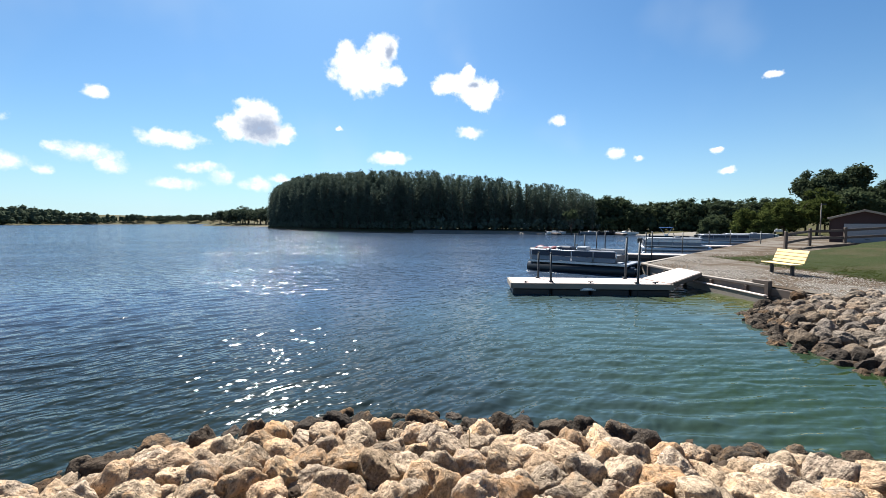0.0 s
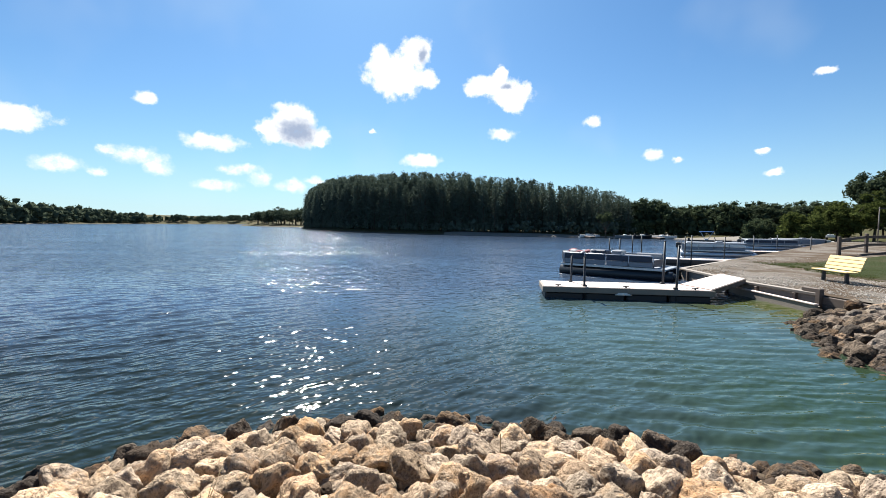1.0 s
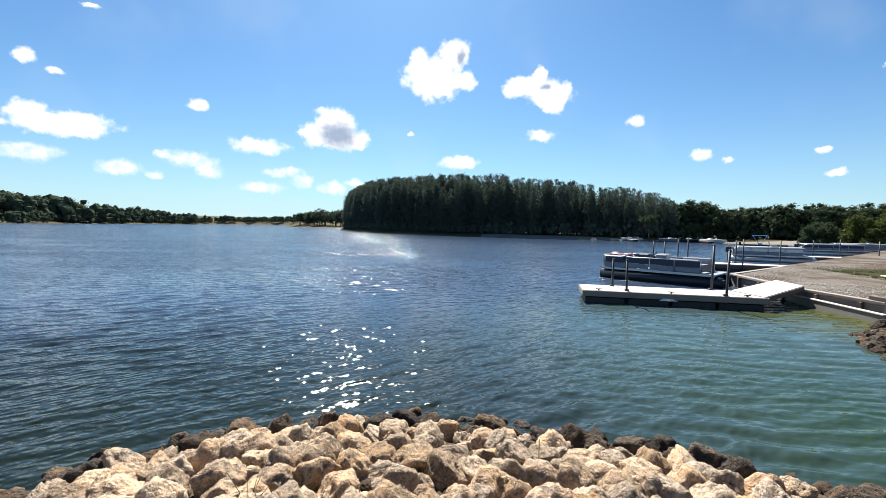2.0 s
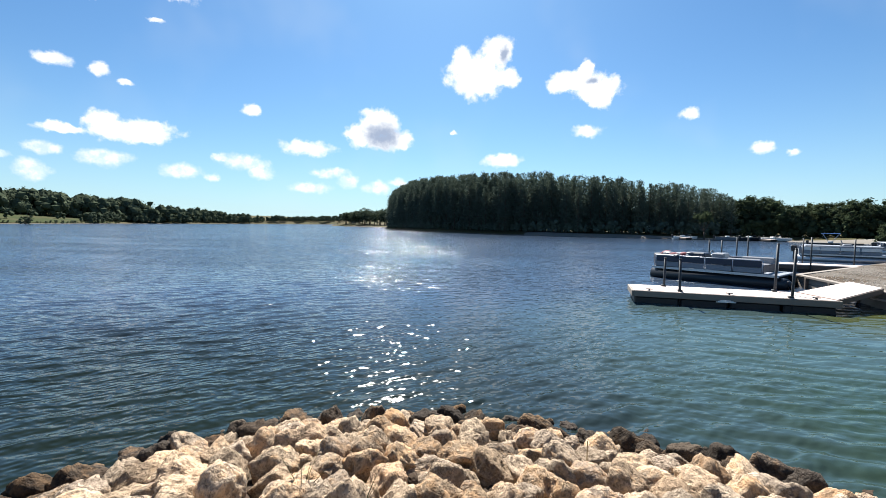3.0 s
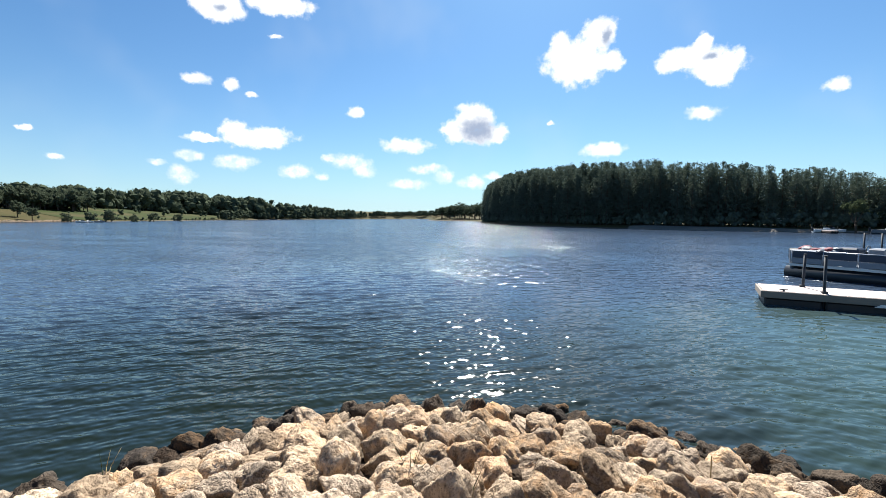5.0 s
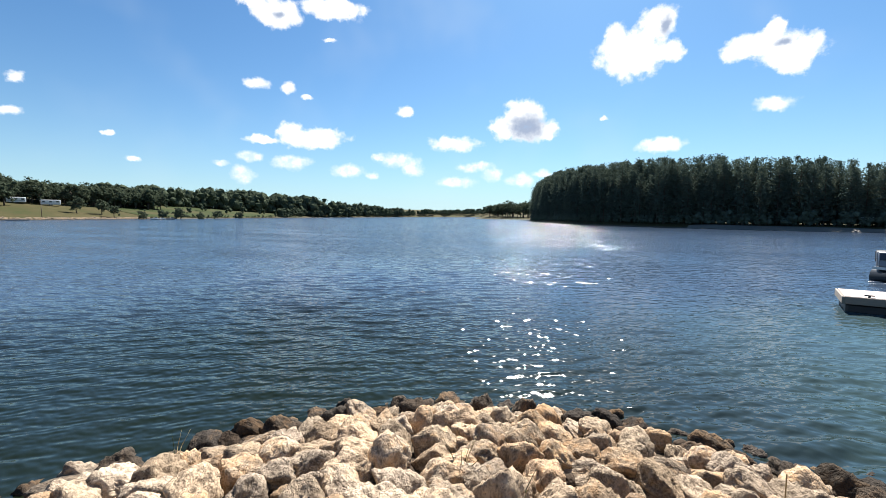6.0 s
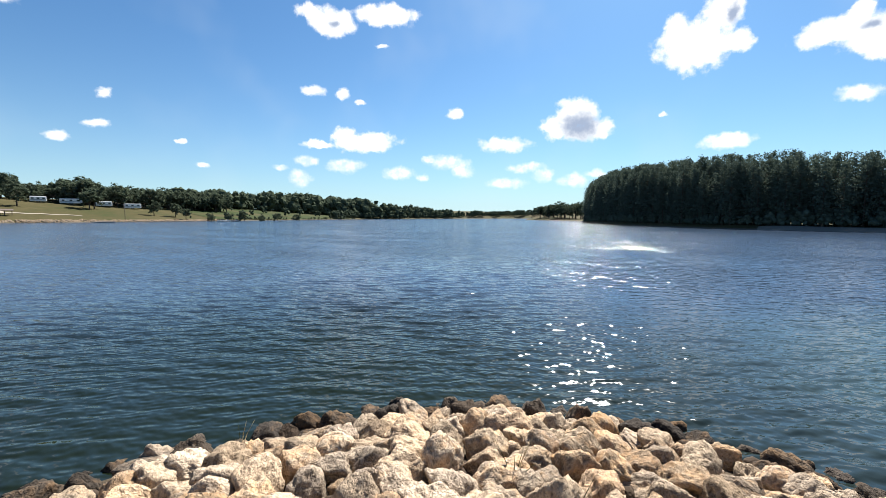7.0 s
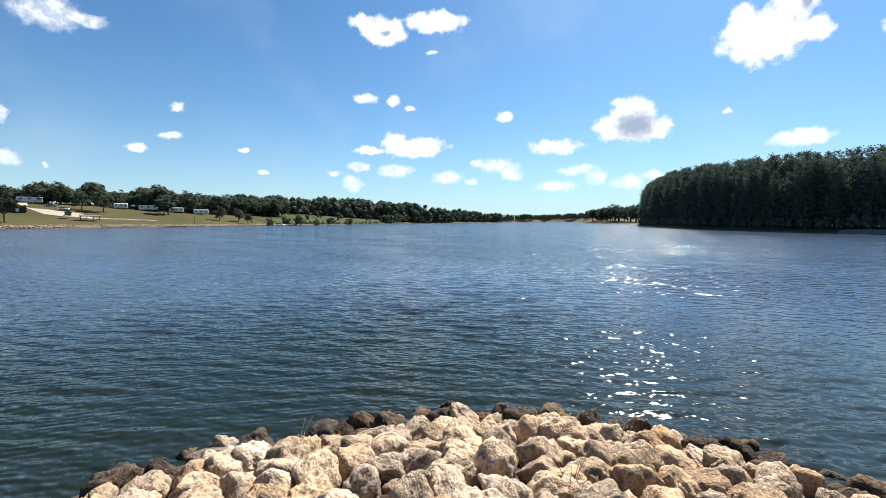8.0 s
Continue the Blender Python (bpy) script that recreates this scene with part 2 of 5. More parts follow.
def make_water():
    m, n = material("lake_water")
    pos = n.add("ShaderNodeNewGeometry")
    at = pos.outputs["Position"]

    def vec(op, a, b=(0, 0, 0), out=0):
        return n.add("ShaderNodeVectorMath", operation=op, ins={0: a, 1: b}).outputs[out]

    def scaled(a, k):
        return n.add("ShaderNodeVectorMath", operation="SCALE", ins={0: a, 3: k}).outputs[0]

    out = vec("DISTANCE", at, (1.0, 3.0, 0.0), "Value")
    open_water = n.step(out, 6.0, 38.0)  # sheltered by the point and the cove, choppy farther out
    # crests wander and come in groups
    sway = n.add("ShaderNodeTexNoise", ins={"Vector": at, "Scale": 0.55, "Detail": 2.0, "Roughness": 0.5}).outputs[1]
    bent = n.add("ShaderNodeVectorMath", operation="MULTIPLY_ADD", ins={0: sway, 1: (0.5, 0.5, 0), 2: at}).outputs[0]
    gust = n.math("MULTIPLY_ADD", n.step(n.noise(place(n, (0.5, 1.3, 1), -40), 0.11, 4.0, 0.6), 0.32, 0.68), 0.85, 0.55)

    def trains(rows, weight):
        total = None
        for bearing, length, steep in rows:
            k = 2 * math.pi / length
            way = (math.sin(radians(bearing)), math.cos(radians(bearing)), 0)
            phase = vec("DOT_PRODUCT", bent, (way[0] * k, way[1] * k, 0), "Value")
            s = n.math("SINE", phase)
            # sharper crests than troughs
            s = n.math("MULTIPLY_ADD", n.math("MULTIPLY", s, n.math("ABSOLUTE", s)), 0.5, s)
            v = n.add("ShaderNodeVectorMath", operation="SCALE", ins={0: (way[0] * steep, way[1] * steep, 0), 3: s}).outputs[0]
            total = v if total is None else vec("ADD", total, v)
        return scaled(total, n.math("MULTIPLY", weight, gust))

    # the cove behind the dock lies calm
    calm = n.math("MULTIPLY_ADD", n.step(vec("DISTANCE", at, (9.0, 11.5, 0.0), "Value"), 3.0, 10.5), 0.72, 0.28)
    slope = trains(RIPPLES, n.math("MULTIPLY", calm, n.math("MULTIPLY_ADD", open_water, 0.04, 0.56)))
    slope = vec("ADD", slope, trains(CHOP, n.math("MULTIPLY", n.step(out, 5.5, 15.0), 0.56)))
    # fine cat's-paw roughness that catches the sun
    for scale, near, far in ((2.6, 0.18, 0.4), (8.0, 0.4, 0.4)):
        t = n.add("ShaderNodeTexNoise", ins={"Vector": place(n, (0.75, 1.2, 1), -36), "Scale": scale, "Detail": 2.0, "Roughness": 0.5, "Distortion": 0.3}).outputs[1]
        slope = vec("ADD", slope, scaled(vec("MULTIPLY", vec("SUBTRACT", t, (0.5, 0.5, 0.5)), (0.85, 1, 0)), n.math("MULTIPLY", n.math("MULTIPLY", calm, gust), n.math("MULTIPLY_ADD", open_water, far - near, near))))
    # sky reflection is put into the normals: tilted to the viewpoint, backs flattened
    to_viewpoint = vec("NORMALIZE", vec("MULTIPLY", at, (-1.0, -1.0, 0.0)))
    slope = vec("ADD", slope, scaled(to_viewpoint, n.math("MULTIPLY_ADD", open_water, 0.065, 0.015)))
    rise = vec("DOT_PRODUCT", slope, to_viewpoint, "Value")
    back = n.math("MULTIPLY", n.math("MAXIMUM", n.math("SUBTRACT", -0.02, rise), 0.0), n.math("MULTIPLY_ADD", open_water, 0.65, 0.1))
    slope = vec("ADD", slope, scaled(to_viewpoint, back))
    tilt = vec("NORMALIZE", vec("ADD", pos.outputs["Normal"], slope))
    # silt makes the cove greener than the open lake
    cove = vec("DISTANCE", at, (5.5, 11.5, 0.0), "Value")
    silt = n.math("SUBTRACT", 1.0, n.step(n.math("MULTIPLY_ADD", n.noise(place(n), 0.25, 3.0), 4.0, cove), 3.0, 11.5))
    cloudy = n.noise(place(n), 0.09, 3.0, 0.5)
    c = n.mix(cloudy, (0.025, 0.041, 0.069, 1), (0.033, 0.049, 0.077, 1))
    shoal = vec("DISTANCE", at, (-5.0, 0.0, 0.0), "Value")
    shallow = n.math("SUBTRACT", 1.0, n.step(n.math("MULTIPLY_ADD", n.noise(place(n), 0.4, 3.0), 3.0, shoal), 6.0, 18.0))
    c = n.mix(shallow, c, (0.0065, 0.01, 0.005, 1))
    c = n.mix(silt, c, (0.032, 0.053, 0.046, 1))
    bay = vec("DISTANCE", at, (7.0, 6.0, 0.0), "Value")
    algae = n.math("SUBTRACT", 1.0, n.step(n.math("MULTIPLY_ADD", n.noise(place(n), 0.5, 3.0), 3.0, bay), 2.5, 9.0))
    c = n.mix(algae, c, (0.016, 0.03, 0.011, 1))
    # olive put into the colour for green water and yellowish reflections by the wall
    wall = vec("DISTANCE", at, (9.6, 14.2, 0.0), "Value")
    c = n.mix(n.math("SUBTRACT", 1.0, n.step(n.math("MULTIPLY_ADD", n.noise(place(n), 0.9, 3.0), 1.6, wall), 1.8, 4.6)), c, (0.042, 0.05, 0.012, 1))
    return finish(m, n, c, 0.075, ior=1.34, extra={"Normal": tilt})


def make_ground():
    """Mown and rough grass with bare, sandy patches."""
    m, n = material("grassland")
    p = place(n)
    a, b, c = n.noise(p, 0.02, 3.0), n.noise(p, 0.25, 4.0, 0.6), n.noise(p, 3.0, 4.0, 0.7)
    col = n.ramp(n.math("MULTIPLY_ADD", b, 0.4, n.math("MULTIPLY", a, 0.6)), (0.36, (0.028, 0.034, 0.011)), (0.48, (0.048, 0.04, 0.017)), (0.62, (0.07, 0.055, 0.027)))
    col = n.mix(n.math("MULTIPLY", c, 0.45), col, (0.045, 0.049, 0.016, 1))
    here = n.add("ShaderNodeNewGeometry").outputs["Position"]
    z = n.add("ShaderNodeSeparateXYZ", ins={0: here}).outputs[2]
    beach = n.math("SUBTRACT", 1.0, n.step(n.math("MULTIPLY_ADD", b, 0.4, z), 0.3, 0.55))
    col = n.mix(beach, col, n.mix(c, (0.06, 0.05, 0.038, 1), (0.14, 0.12, 0.095, 1)))
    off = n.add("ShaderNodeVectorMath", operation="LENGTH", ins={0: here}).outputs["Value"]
    # bare soil on the point, coloured darker to put shade into the stone gaps
    shaded_soil = n.math("SUBTRACT", 1.0, n.step(off, 9.0, 14.0))
    col = n.mix(shaded_soil, col, n.mix(c, (0.03, 0.023, 0.016, 1), (0.09, 0.068, 0.046, 1)))
    return finish(m, n, col, 0.95, c, 0.1, 0.6)


def make_gravel():
    m, n = material("gravel")
    p = place(n)
    v = n.add("ShaderNodeTexVoronoi", ins={"Vector": p, "Scale": 22.0})
    a, b = n.noise(p, 0.35, 4.0, 0.6), n.noise(p, 7.0, 4.0, 0.7)
    col = n.mix(n.math("MULTIPLY_ADD", b, 0.5, n.math("MULTIPLY", v.outputs[0], 0.5)), (0.045, 0.038, 0.032, 1), (0.2, 0.178, 0.152, 1))
    col = n.mix(n.step(a, 0.42, 0.6), col, (0.066, 0.048, 0.033, 1))
    return finish(m, n, col, 0.95, n.math("ADD", v.outputs[0], b), 0.03, 0.7)


def make_lawn(name="lawn", size=1.0, deep=(0.013, 0.022, 0.006, 1), pale=(0.032, 0.038, 0.011, 1), dry=(0.038, 0.036, 0.016, 1)):
    m, n = material(name)
    p = place(n)
    a, b = n.noise(p, 0.4 * size, 4.0, 0.6), n.noise(p, 14.0 * size, 4.0, 0.7)
    col = n.mix(b, deep, pale)
    col = n.mix(n.step(a, 0.46, 0.66), col, dry)
    return finish(m, n, col, 0.95, b, 0.06, 0.8)


def make_wood(name, color, along=(1.5, 14, 14)):
    m, n = material(name)
    o = n.add("ShaderNodeMapping", ins={"Vector": local(n), "Scale": along}).outputs[0]
    g = n.noise(o, 1.5, 5.0, 0.65, 0.3)
    w = n.noise(local(n), 2.0, 3.0)
    c = n.mix(n.math("MULTIPLY_ADD", g, 0.7, n.math("MULTIPLY", w, 0.3)), (*[c * 0.6 for c in color], 1), (*[min(1, c * 1.35) for c in color], 1))
    return finish(m, n, c, 0.8, g, 0.006, 0.6)


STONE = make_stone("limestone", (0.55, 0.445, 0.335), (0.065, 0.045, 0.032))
# darker, greyer limestone for the bank's blocks and the slab
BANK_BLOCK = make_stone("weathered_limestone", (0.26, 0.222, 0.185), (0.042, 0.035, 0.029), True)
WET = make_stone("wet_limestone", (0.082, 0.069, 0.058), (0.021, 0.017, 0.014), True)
# limestone darkened so that the gaps between the blocks look shaded
SHADED_RUBBLE = make_stone("broken_limestone", (0.07, 0.052, 0.038), (0.024, 0.017, 0.012))
BANK_STONE = make_stone("grey_bank_stone", (0.3, 0.27, 0.22), (0.13, 0.11, 0.09))
WATER, GRASSLAND, GRAVEL, LAWN = make_water(), make_ground(), make_gravel(), make_lawn()
# needle colour raised to stand in for the sun's veiling glare on the wood
PINE_LEAF = make_leaf("pine_needles", (0.075, 0.1, 0.082), (0.105, 0.13, 0.095), 0.2)
LEAF = make_leaf("green_leaves", (0.042, 0.058, 0.032), (0.08, 0.098, 0.052), 0.25)
DARK_LEAF = make_leaf("dark_green_leaves", (0.034, 0.048, 0.03), (0.064, 0.08, 0.045), 0.25)
# far foliage coloured lighter, standing in for haze over the lake
HAZED_LEAF = make_leaf("far_leaves", (0.06, 0.08, 0.055), (0.095, 0.112, 0.072), 0.3)
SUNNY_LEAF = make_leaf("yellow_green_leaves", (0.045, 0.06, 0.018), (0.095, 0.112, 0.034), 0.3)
BARK = make_bark("bark", (0.09, 0.07, 0.055))
TIMBER = make_wood("weathered_timber", (0.2, 0.172, 0.145))
DECKING = make_wood("pale_decking", (0.5, 0.41, 0.365))
DARK_TIMBER = make_wood("dark_timber", (0.1, 0.075, 0.06))
YELLOW_WOOD = make_wood("yellow_slats", (0.68, 0.52, 0.25))
BROWN_SIDING = make_wood("red_brown_siding", (0.05, 0.026, 0.025), (3, 3, 20))
BLACK = simple("black_plastic", (0.02, 0.022, 0.025), 0.5)
STEEL = simple("dark_steel", (0.045, 0.048, 0.052), 0.55, 0.5)
ALU = simple("dull_aluminium", (0.5, 0.52, 0.55), 0.4, 0.8)
WHITE = simple("white_paint", (0.75, 0.75, 0.73), 0.5)
HULL = simple("dark_hull", (0.03, 0.035, 0.042), 0.35, 0.3)
NAVY = simple("navy_panel", (0.025, 0.035, 0.06), 0.45)
GREY = simple("grey_panel", (0.2, 0.22, 0.25), 0.5)
SEAT = simple("grey_vinyl", (0.24, 0.25, 0.27), 0.6)
RED = simple("dark_red_fabric", (0.16, 0.03, 0.04), 0.8)
BLUE = simple("blue_canvas", (0.02, 0.12, 0.35), 0.7)
TAN = simple("tan_roofing", (0.3, 0.25, 0.2), 0.9)
GRASS_BLADE = make_leaf("grass_blades", (0.03, 0.045, 0.011), (0.07, 0.08, 0.022), 0.3)
DOOR_PAINT = simple("dull_door_paint", (0.27, 0.27, 0.28), 0.6)
STRAW = simple("dry_straw", (0.32, 0.24, 0.12), 0.8)
GRAVEL_BIT = simple("gravel_bits", (0.34, 0.31, 0.27), 0.9)
MEADOW = make_lawn("rough_meadow", 0.14, (0.018, 0.028, 0.008, 1), (0.036, 0.046, 0.014, 1), (0.05, 0.046, 0.02, 1))
BEACH = simple("dull_beach_gravel", (0.15, 0.135, 0.115), 0.95, 0, 0.35, 0.3, 0.02)
SAND = simple("sand", (0.22, 0.19, 0.15), 0.95, 0, 0.3, 0.15, 0.02)
GLASS = simple("dark_window", (0.03, 0.035, 0.04), 0.1, 0, 0.1)


# ---- building helpers ----
def box(bm, x, y, z, sx, sy, sz, rz=0.0, rx=0.0, ry=0.0, bevel=0.0):
    """A box about its middle, with optional bevel."""
    m = pose(x, y, z, rx, ry, rz) @ Matrix.Diagonal((sx, sy, sz, 1))
    made = bmesh.ops.create_cube(bm, size=1.0, matrix=m)["verts"]
    if bevel:
        edges = list({e for v in made for e in v.link_edges})
        bmesh.ops.bevel(bm, geom=edges, offset=bevel, segments=1, affect="EDGES")


def tube(bm, a, b, r0, r1=None, n=8, caps=True):
    """A tapered tube from a to b."""
    a, b = Vector(a), Vector(b)
    r1 = r0 if r1 is None else r1
    q = (b - a).to_track_quat("Z", "Y")
    rings = []
    for at, r in ((a, r0), (b, r1)):
        rings.append([bm.verts.new(at + q @ Vector((r * math.cos(2 * math.pi * i / n), r * math.sin(2 * math.pi * i / n), 0))) for i in range(n)])
    for i in range(n):
        f = bm.faces.new((rings[0][i], rings[0][(i + 1) % n], rings[1][(i + 1) % n], rings[1][i]))
        f.smooth = True
    if caps:
        bm.faces.new(rings[0][::-1])
        bm.faces.new(rings[1])


def mesh_of(name, bm, mat):
    me = bpy.data.meshes.new(name)
    bm.to_mesh(me)
    bm.free()
    me.materials.append(mat)
    return me


def part(name, bm, mat, parent=None, label=""):
    ob = new(name, mesh_of(name, bm, mat))
    ob.parent = parent
    return tagged(ob, label)


def boxes(name, rows, mat, parent, label="", bevel=0.0):
    """One part made of boxes: rows of x, y, z, sx, sy, sz and turns."""
    bm = bmesh.new()
    for r in rows:
        box(bm, *r, bevel=bevel)
    return part(name, bm, mat, parent, label)


def tubes(name, rows, mat, parent, label=""):
    bm = bmesh.new()
    for r in rows:
        tube(bm, *r)
    return part(name, bm, mat, parent, label)


def thing(name, m, label, category, group="", kind=""):
    ob = new(name)
    ob.empty_display_size = 0.2
    ob.matrix_basis = m
    return tagged(ob, label, category, group, kind)


def sheet(name, verts, faces, mat, smooth=True, label="", category="", kind="structure"):
    me = bpy.data.meshes.new(name)
    me.from_pydata(verts, [], faces)
    me.polygons.foreach_set("use_smooth", [smooth] * len(me.polygons))
    me.materials.append(mat)
    return tagged(new(name, me), label, category, "", kind)


# ---- the lay of the land ----
# the lake's outline, counter-clockwise from the point on which the camera stands
NEAR_SHORE = [(-9, -40), (-7, -12), (-5.9, -3), (-5.75, 0), (-5.6, 1.5), (-5.0, 2.7), (-4.4, 3.9), (-3.7, 4.8), (-2.6, 5.3), (-1.4, 5.65), (0.3, 5.7), (1.7, 5.55),
              (2.7, 5.15), (3.6, 4.85), (5.0, 4.7), (6.4, 5.1), (7.3, 6.2), (7.35, 7.6), (7.3, 9.2), (7.95, 11.0), (8.5, 12.4), (9.9, 13.4)]
WALL_LINE = [(11.0, 14.5), (10.4, 17.5), (10.5, 22.6), (19.0, 31.6), (31.6, 44.8), (50.3, 64)]
FAR_SHORE = [(62, 76), (60, 88), (44, 101), (28, 104), (10, 109), (-4, 113), (-21, 123), (-50, 150), (-75, 190), (-92, 224), (-96, 250), (-120, 300), (-160, 345),
             (-215, 385), (-260, 560), (-300, 1000), (-500, 1100), (-520, 700), (-410, 345), (-290, 126), (-245, 50), (-228, -7), (-215, -60), (-150, -120), (-60, -90)]
WALL_IN = [(x + 0.9, y - 0.3) if y < 20 else (x + 0.5, y - 0.9) for x, y in WALL_LINE]
LAKE = NEAR_SHORE + WALL_IN + FAR_SHORE


def from_shore(x, y, line=None):
    """Signed distance to the lake's edge: positive on land. x and y are arrays."""
    pts = line or LAKE
    best = np.full(np.shape(x), 1e9)
    inside = np.zeros(np.shape(x), bool)
    for (ax, ay), (bx, by) in zip(pts, pts[1:] + pts[:1]):
        dx, dy = bx - ax, by - ay
        t = np.clip(((x - ax) * dx + (y - ay) * dy) / (dx * dx + dy * dy), 0, 1)
        best = np.minimum(best, np.hypot(x - ax - t * dx, y - ay - t * dy))
        if dy:
            inside ^= ((ay > y) != (by > y)) & (x < (y - ay) / dy * dx + ax)
    return np.where(inside, -best, best)


def smooth(v, lo, hi):
    t = np.clip((v - lo) / (hi - lo), 0, 1)
    return t * t * (3 - 2 * t)


def land(x, y):
    """The ground's height."""
    x, y = np.asarray(x, float), np.asarray(y, float)
    d = from_shore(x, y)
    near = np.minimum(0.19 * d - 0.05, 1.0)
    east = smooth(x, 8, 12.5)
    near = near * (1 - east) + np.minimum(0.33, 0.03 + 0.19 * d) * east
    r = np.hypot(x, y)
    far = 0.1 + np.minimum(d, 4) * 0.2 + 0.012 * np.clip(d - 6, 0, 200) + 6.0 * smooth(r, 700, 1100)
    west = smooth(-x, 120, 200) * (np.clip(d, 0, 75) * 0.14 + np.clip(d - 75, 0, 120) * 0.03)
    west = west * (1 - 0.3 * smooth(y, 120, 330))
    s = smooth(r, 50, 80)
    h = near * (1 - s) + (far + west) * s
    return np.where(d < 0, np.maximum(0.25 * d - 0.05, -1.4), h)


def polar(angles, radii, height):
    a, r = np.meshgrid(np.radians(angles), radii, indexing="ij")
    x, y = r * np.sin(a), r * np.cos(a)
    z = height(x, y)
    na, nr = x.shape
    verts = np.stack([x.ravel(), y.ravel(), z.ravel()], 1)
    i = np.arange(na)[:, None] * nr + np.arange(nr - 1)[None, :]
    j = (np.arange(na)[:, None] + 1) % na * nr + np.arange(nr - 1)[None, :]
    faces = np.stack([i, i + 1, j + 1, j], -1).reshape(-1, 4)
    return verts.tolist(), faces.tolist()


def steps(lo, hi, ratio):
    return list(lo * ratio ** np.arange(int(math.log(hi / lo) / math.log(ratio)) + 1)) + [hi]


v, f = polar(np.arange(0, 360, 0.6), [0.01] + steps(0.6, 4600, 1.045), land)
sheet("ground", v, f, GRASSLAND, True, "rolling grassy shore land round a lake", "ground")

# wind waves: the lake's run in from ahead and the left, and swing round into the cove
TRAINS = []
for k in range(44):
    length = 0.27 * (0.72 / 0.27) ** (rng.random() ** 1.1)
    turn = radians(-36 + rng.normal(0, 9) if k % 2 else -3 + rng.normal(0, 12))
    TRAINS.append((2 * math.pi / length * math.sin(turn), 2 * math.pi / length * math.cos(turn), length, rng.random() * 6.28, k % 2))


def waves(x, y):
    r = np.hypot(x, y)
    z = np.zeros_like(r)
    cove = smooth(x - 0.12 * y, -3.0, 4.5)
    wx = x + 0.12 * np.sin(0.9 * y + 0.4 * x) + 0.08 * np.sin(1.7 * x - 0.8 * y)
    wy = y + 0.12 * np.sin(0.8 * x - 0.5 * y + 2) + 0.06 * np.sin(1.9 * x + 1.1 * y)
    for kx, ky, length, ph, lake in TRAINS:
        p = kx * wx + ky * wy + ph
        share = (1 - 0.62 * cove) if lake else (0.3 + 0.6 * cove)
        z += 0.0057 * length * share * (np.sin(p) + 0.28 * np.cos(2 * p)) * (1 - smooth(r, 18 * length + 5, 34 * length + 10))
    gust = 0.85 + 0.4 * np.sin(0.31 * x + 0.17 * y) * np.sin(0.23 * y - 0.12 * x + 1)
    return z * gust


v, f = polar(list(np.arange(-104, 56, 0.24)) + list(np.arange(56, 256, 5)), [0.01] + steps(3.2, 20, 1.0056) + steps(20.2, 46, 1.009) + steps(47, 4500, 1.05), waves)
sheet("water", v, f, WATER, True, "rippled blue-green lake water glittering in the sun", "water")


# ---- stones ----
def stone_mesh(seed, detail, mat=None, sharp=False):
    """A blunt quarry block: planes cut a ball, then its faces are roughened."""
    r = random.Random(seed)
    bm = bmesh.new()
    bmesh.ops.create_icosphere(bm, subdivisions=detail, radius=1.0)
    cuts = []
    for _ in range(r.randint(8, 12)):
        z = r.uniform(-1, 1)
        a = r.uniform(0, 6.283)
        s = math.sqrt(1 - z * z)
        cuts.append((Vector((s * math.cos(a), s * math.sin(a), z)), r.uniform(0.58, 0.9)))
    at = Vector((seed * 7.1, seed * 3.3, 0))
    for v in bm.verts:
        d = v.co.normalized()
        k = sum(math.exp(-64 * min(2.0, c / max(1e-3, d.dot(nrm)))) if d.dot(nrm) > 0.05 else 0 for nrm, c in cuts) + math.exp(-64 * 1.06)
        rad = -math.log(k) / 64
        rad += 0.1 * noise.noise(d * 2.3 + at) + 0.075 * noise.noise(d * 4.5 + at) + 0.045 * noise.noise(d * 9 + at) + 0.02 * noise.noise(d * 18 + at)
        rad -= 0.22 * max(0, noise.noise(d * 5 + at * 2) - 0.12)
        v.co = d * rad
    for f in bm.faces:
        f.smooth = not sharp
    return mesh_of("stone", bm, mat or STONE)


BLOCKS = [stone_mesh(k + 1, 4) for k in range(12)]
SMALLS = [stone_mesh(k + 20, 3) for k in range(10)]
PEBBLY = [stone_mesh(k + 40, 3, BANK_BLOCK, True) for k in range(10)]


def lay(meshes, r, x, y, z, size, wet, parent):
    ob = new("stone", r.choice(meshes))
    ob.parent = parent
    squash = r.uniform(0.8, 1.15)
    ob.matrix_basis = pose(x, y, z, r.uniform(-70, 70), r.uniform(-70, 70), r.uniform(0, 360)) @ Matrix.Diagonal((size * r.uniform(0.9, 1.25), size * r.uniform(0.75, 1.0), size * squash, 1))
    if wet:
        ob.material_slots[0].link = "OBJECT"
        ob.material_slots[0].material = WET
    return ob


def scatter(r, count, area, sizes, taken, gap):
    """Places on an area, the largest first, that keep off one another."""
    out = []
    x0, y0, x1, y1 = area
    for k in range(count * 30):
        if len(out) >= count:
            break
        s = sizes[0] + (sizes[1] - sizes[0]) * (1 - k / (count * 30)) ** 1.6
        x, y = r.uniform(x0, x1), r.uniform(y0, y1)
        if all((x - a) ** 2 + (y - b) ** 2 > (gap * (s + c)) ** 2 for a, b, c in taken):
            taken.append((x, y, s))
            out.append((x, y, s))
    return out


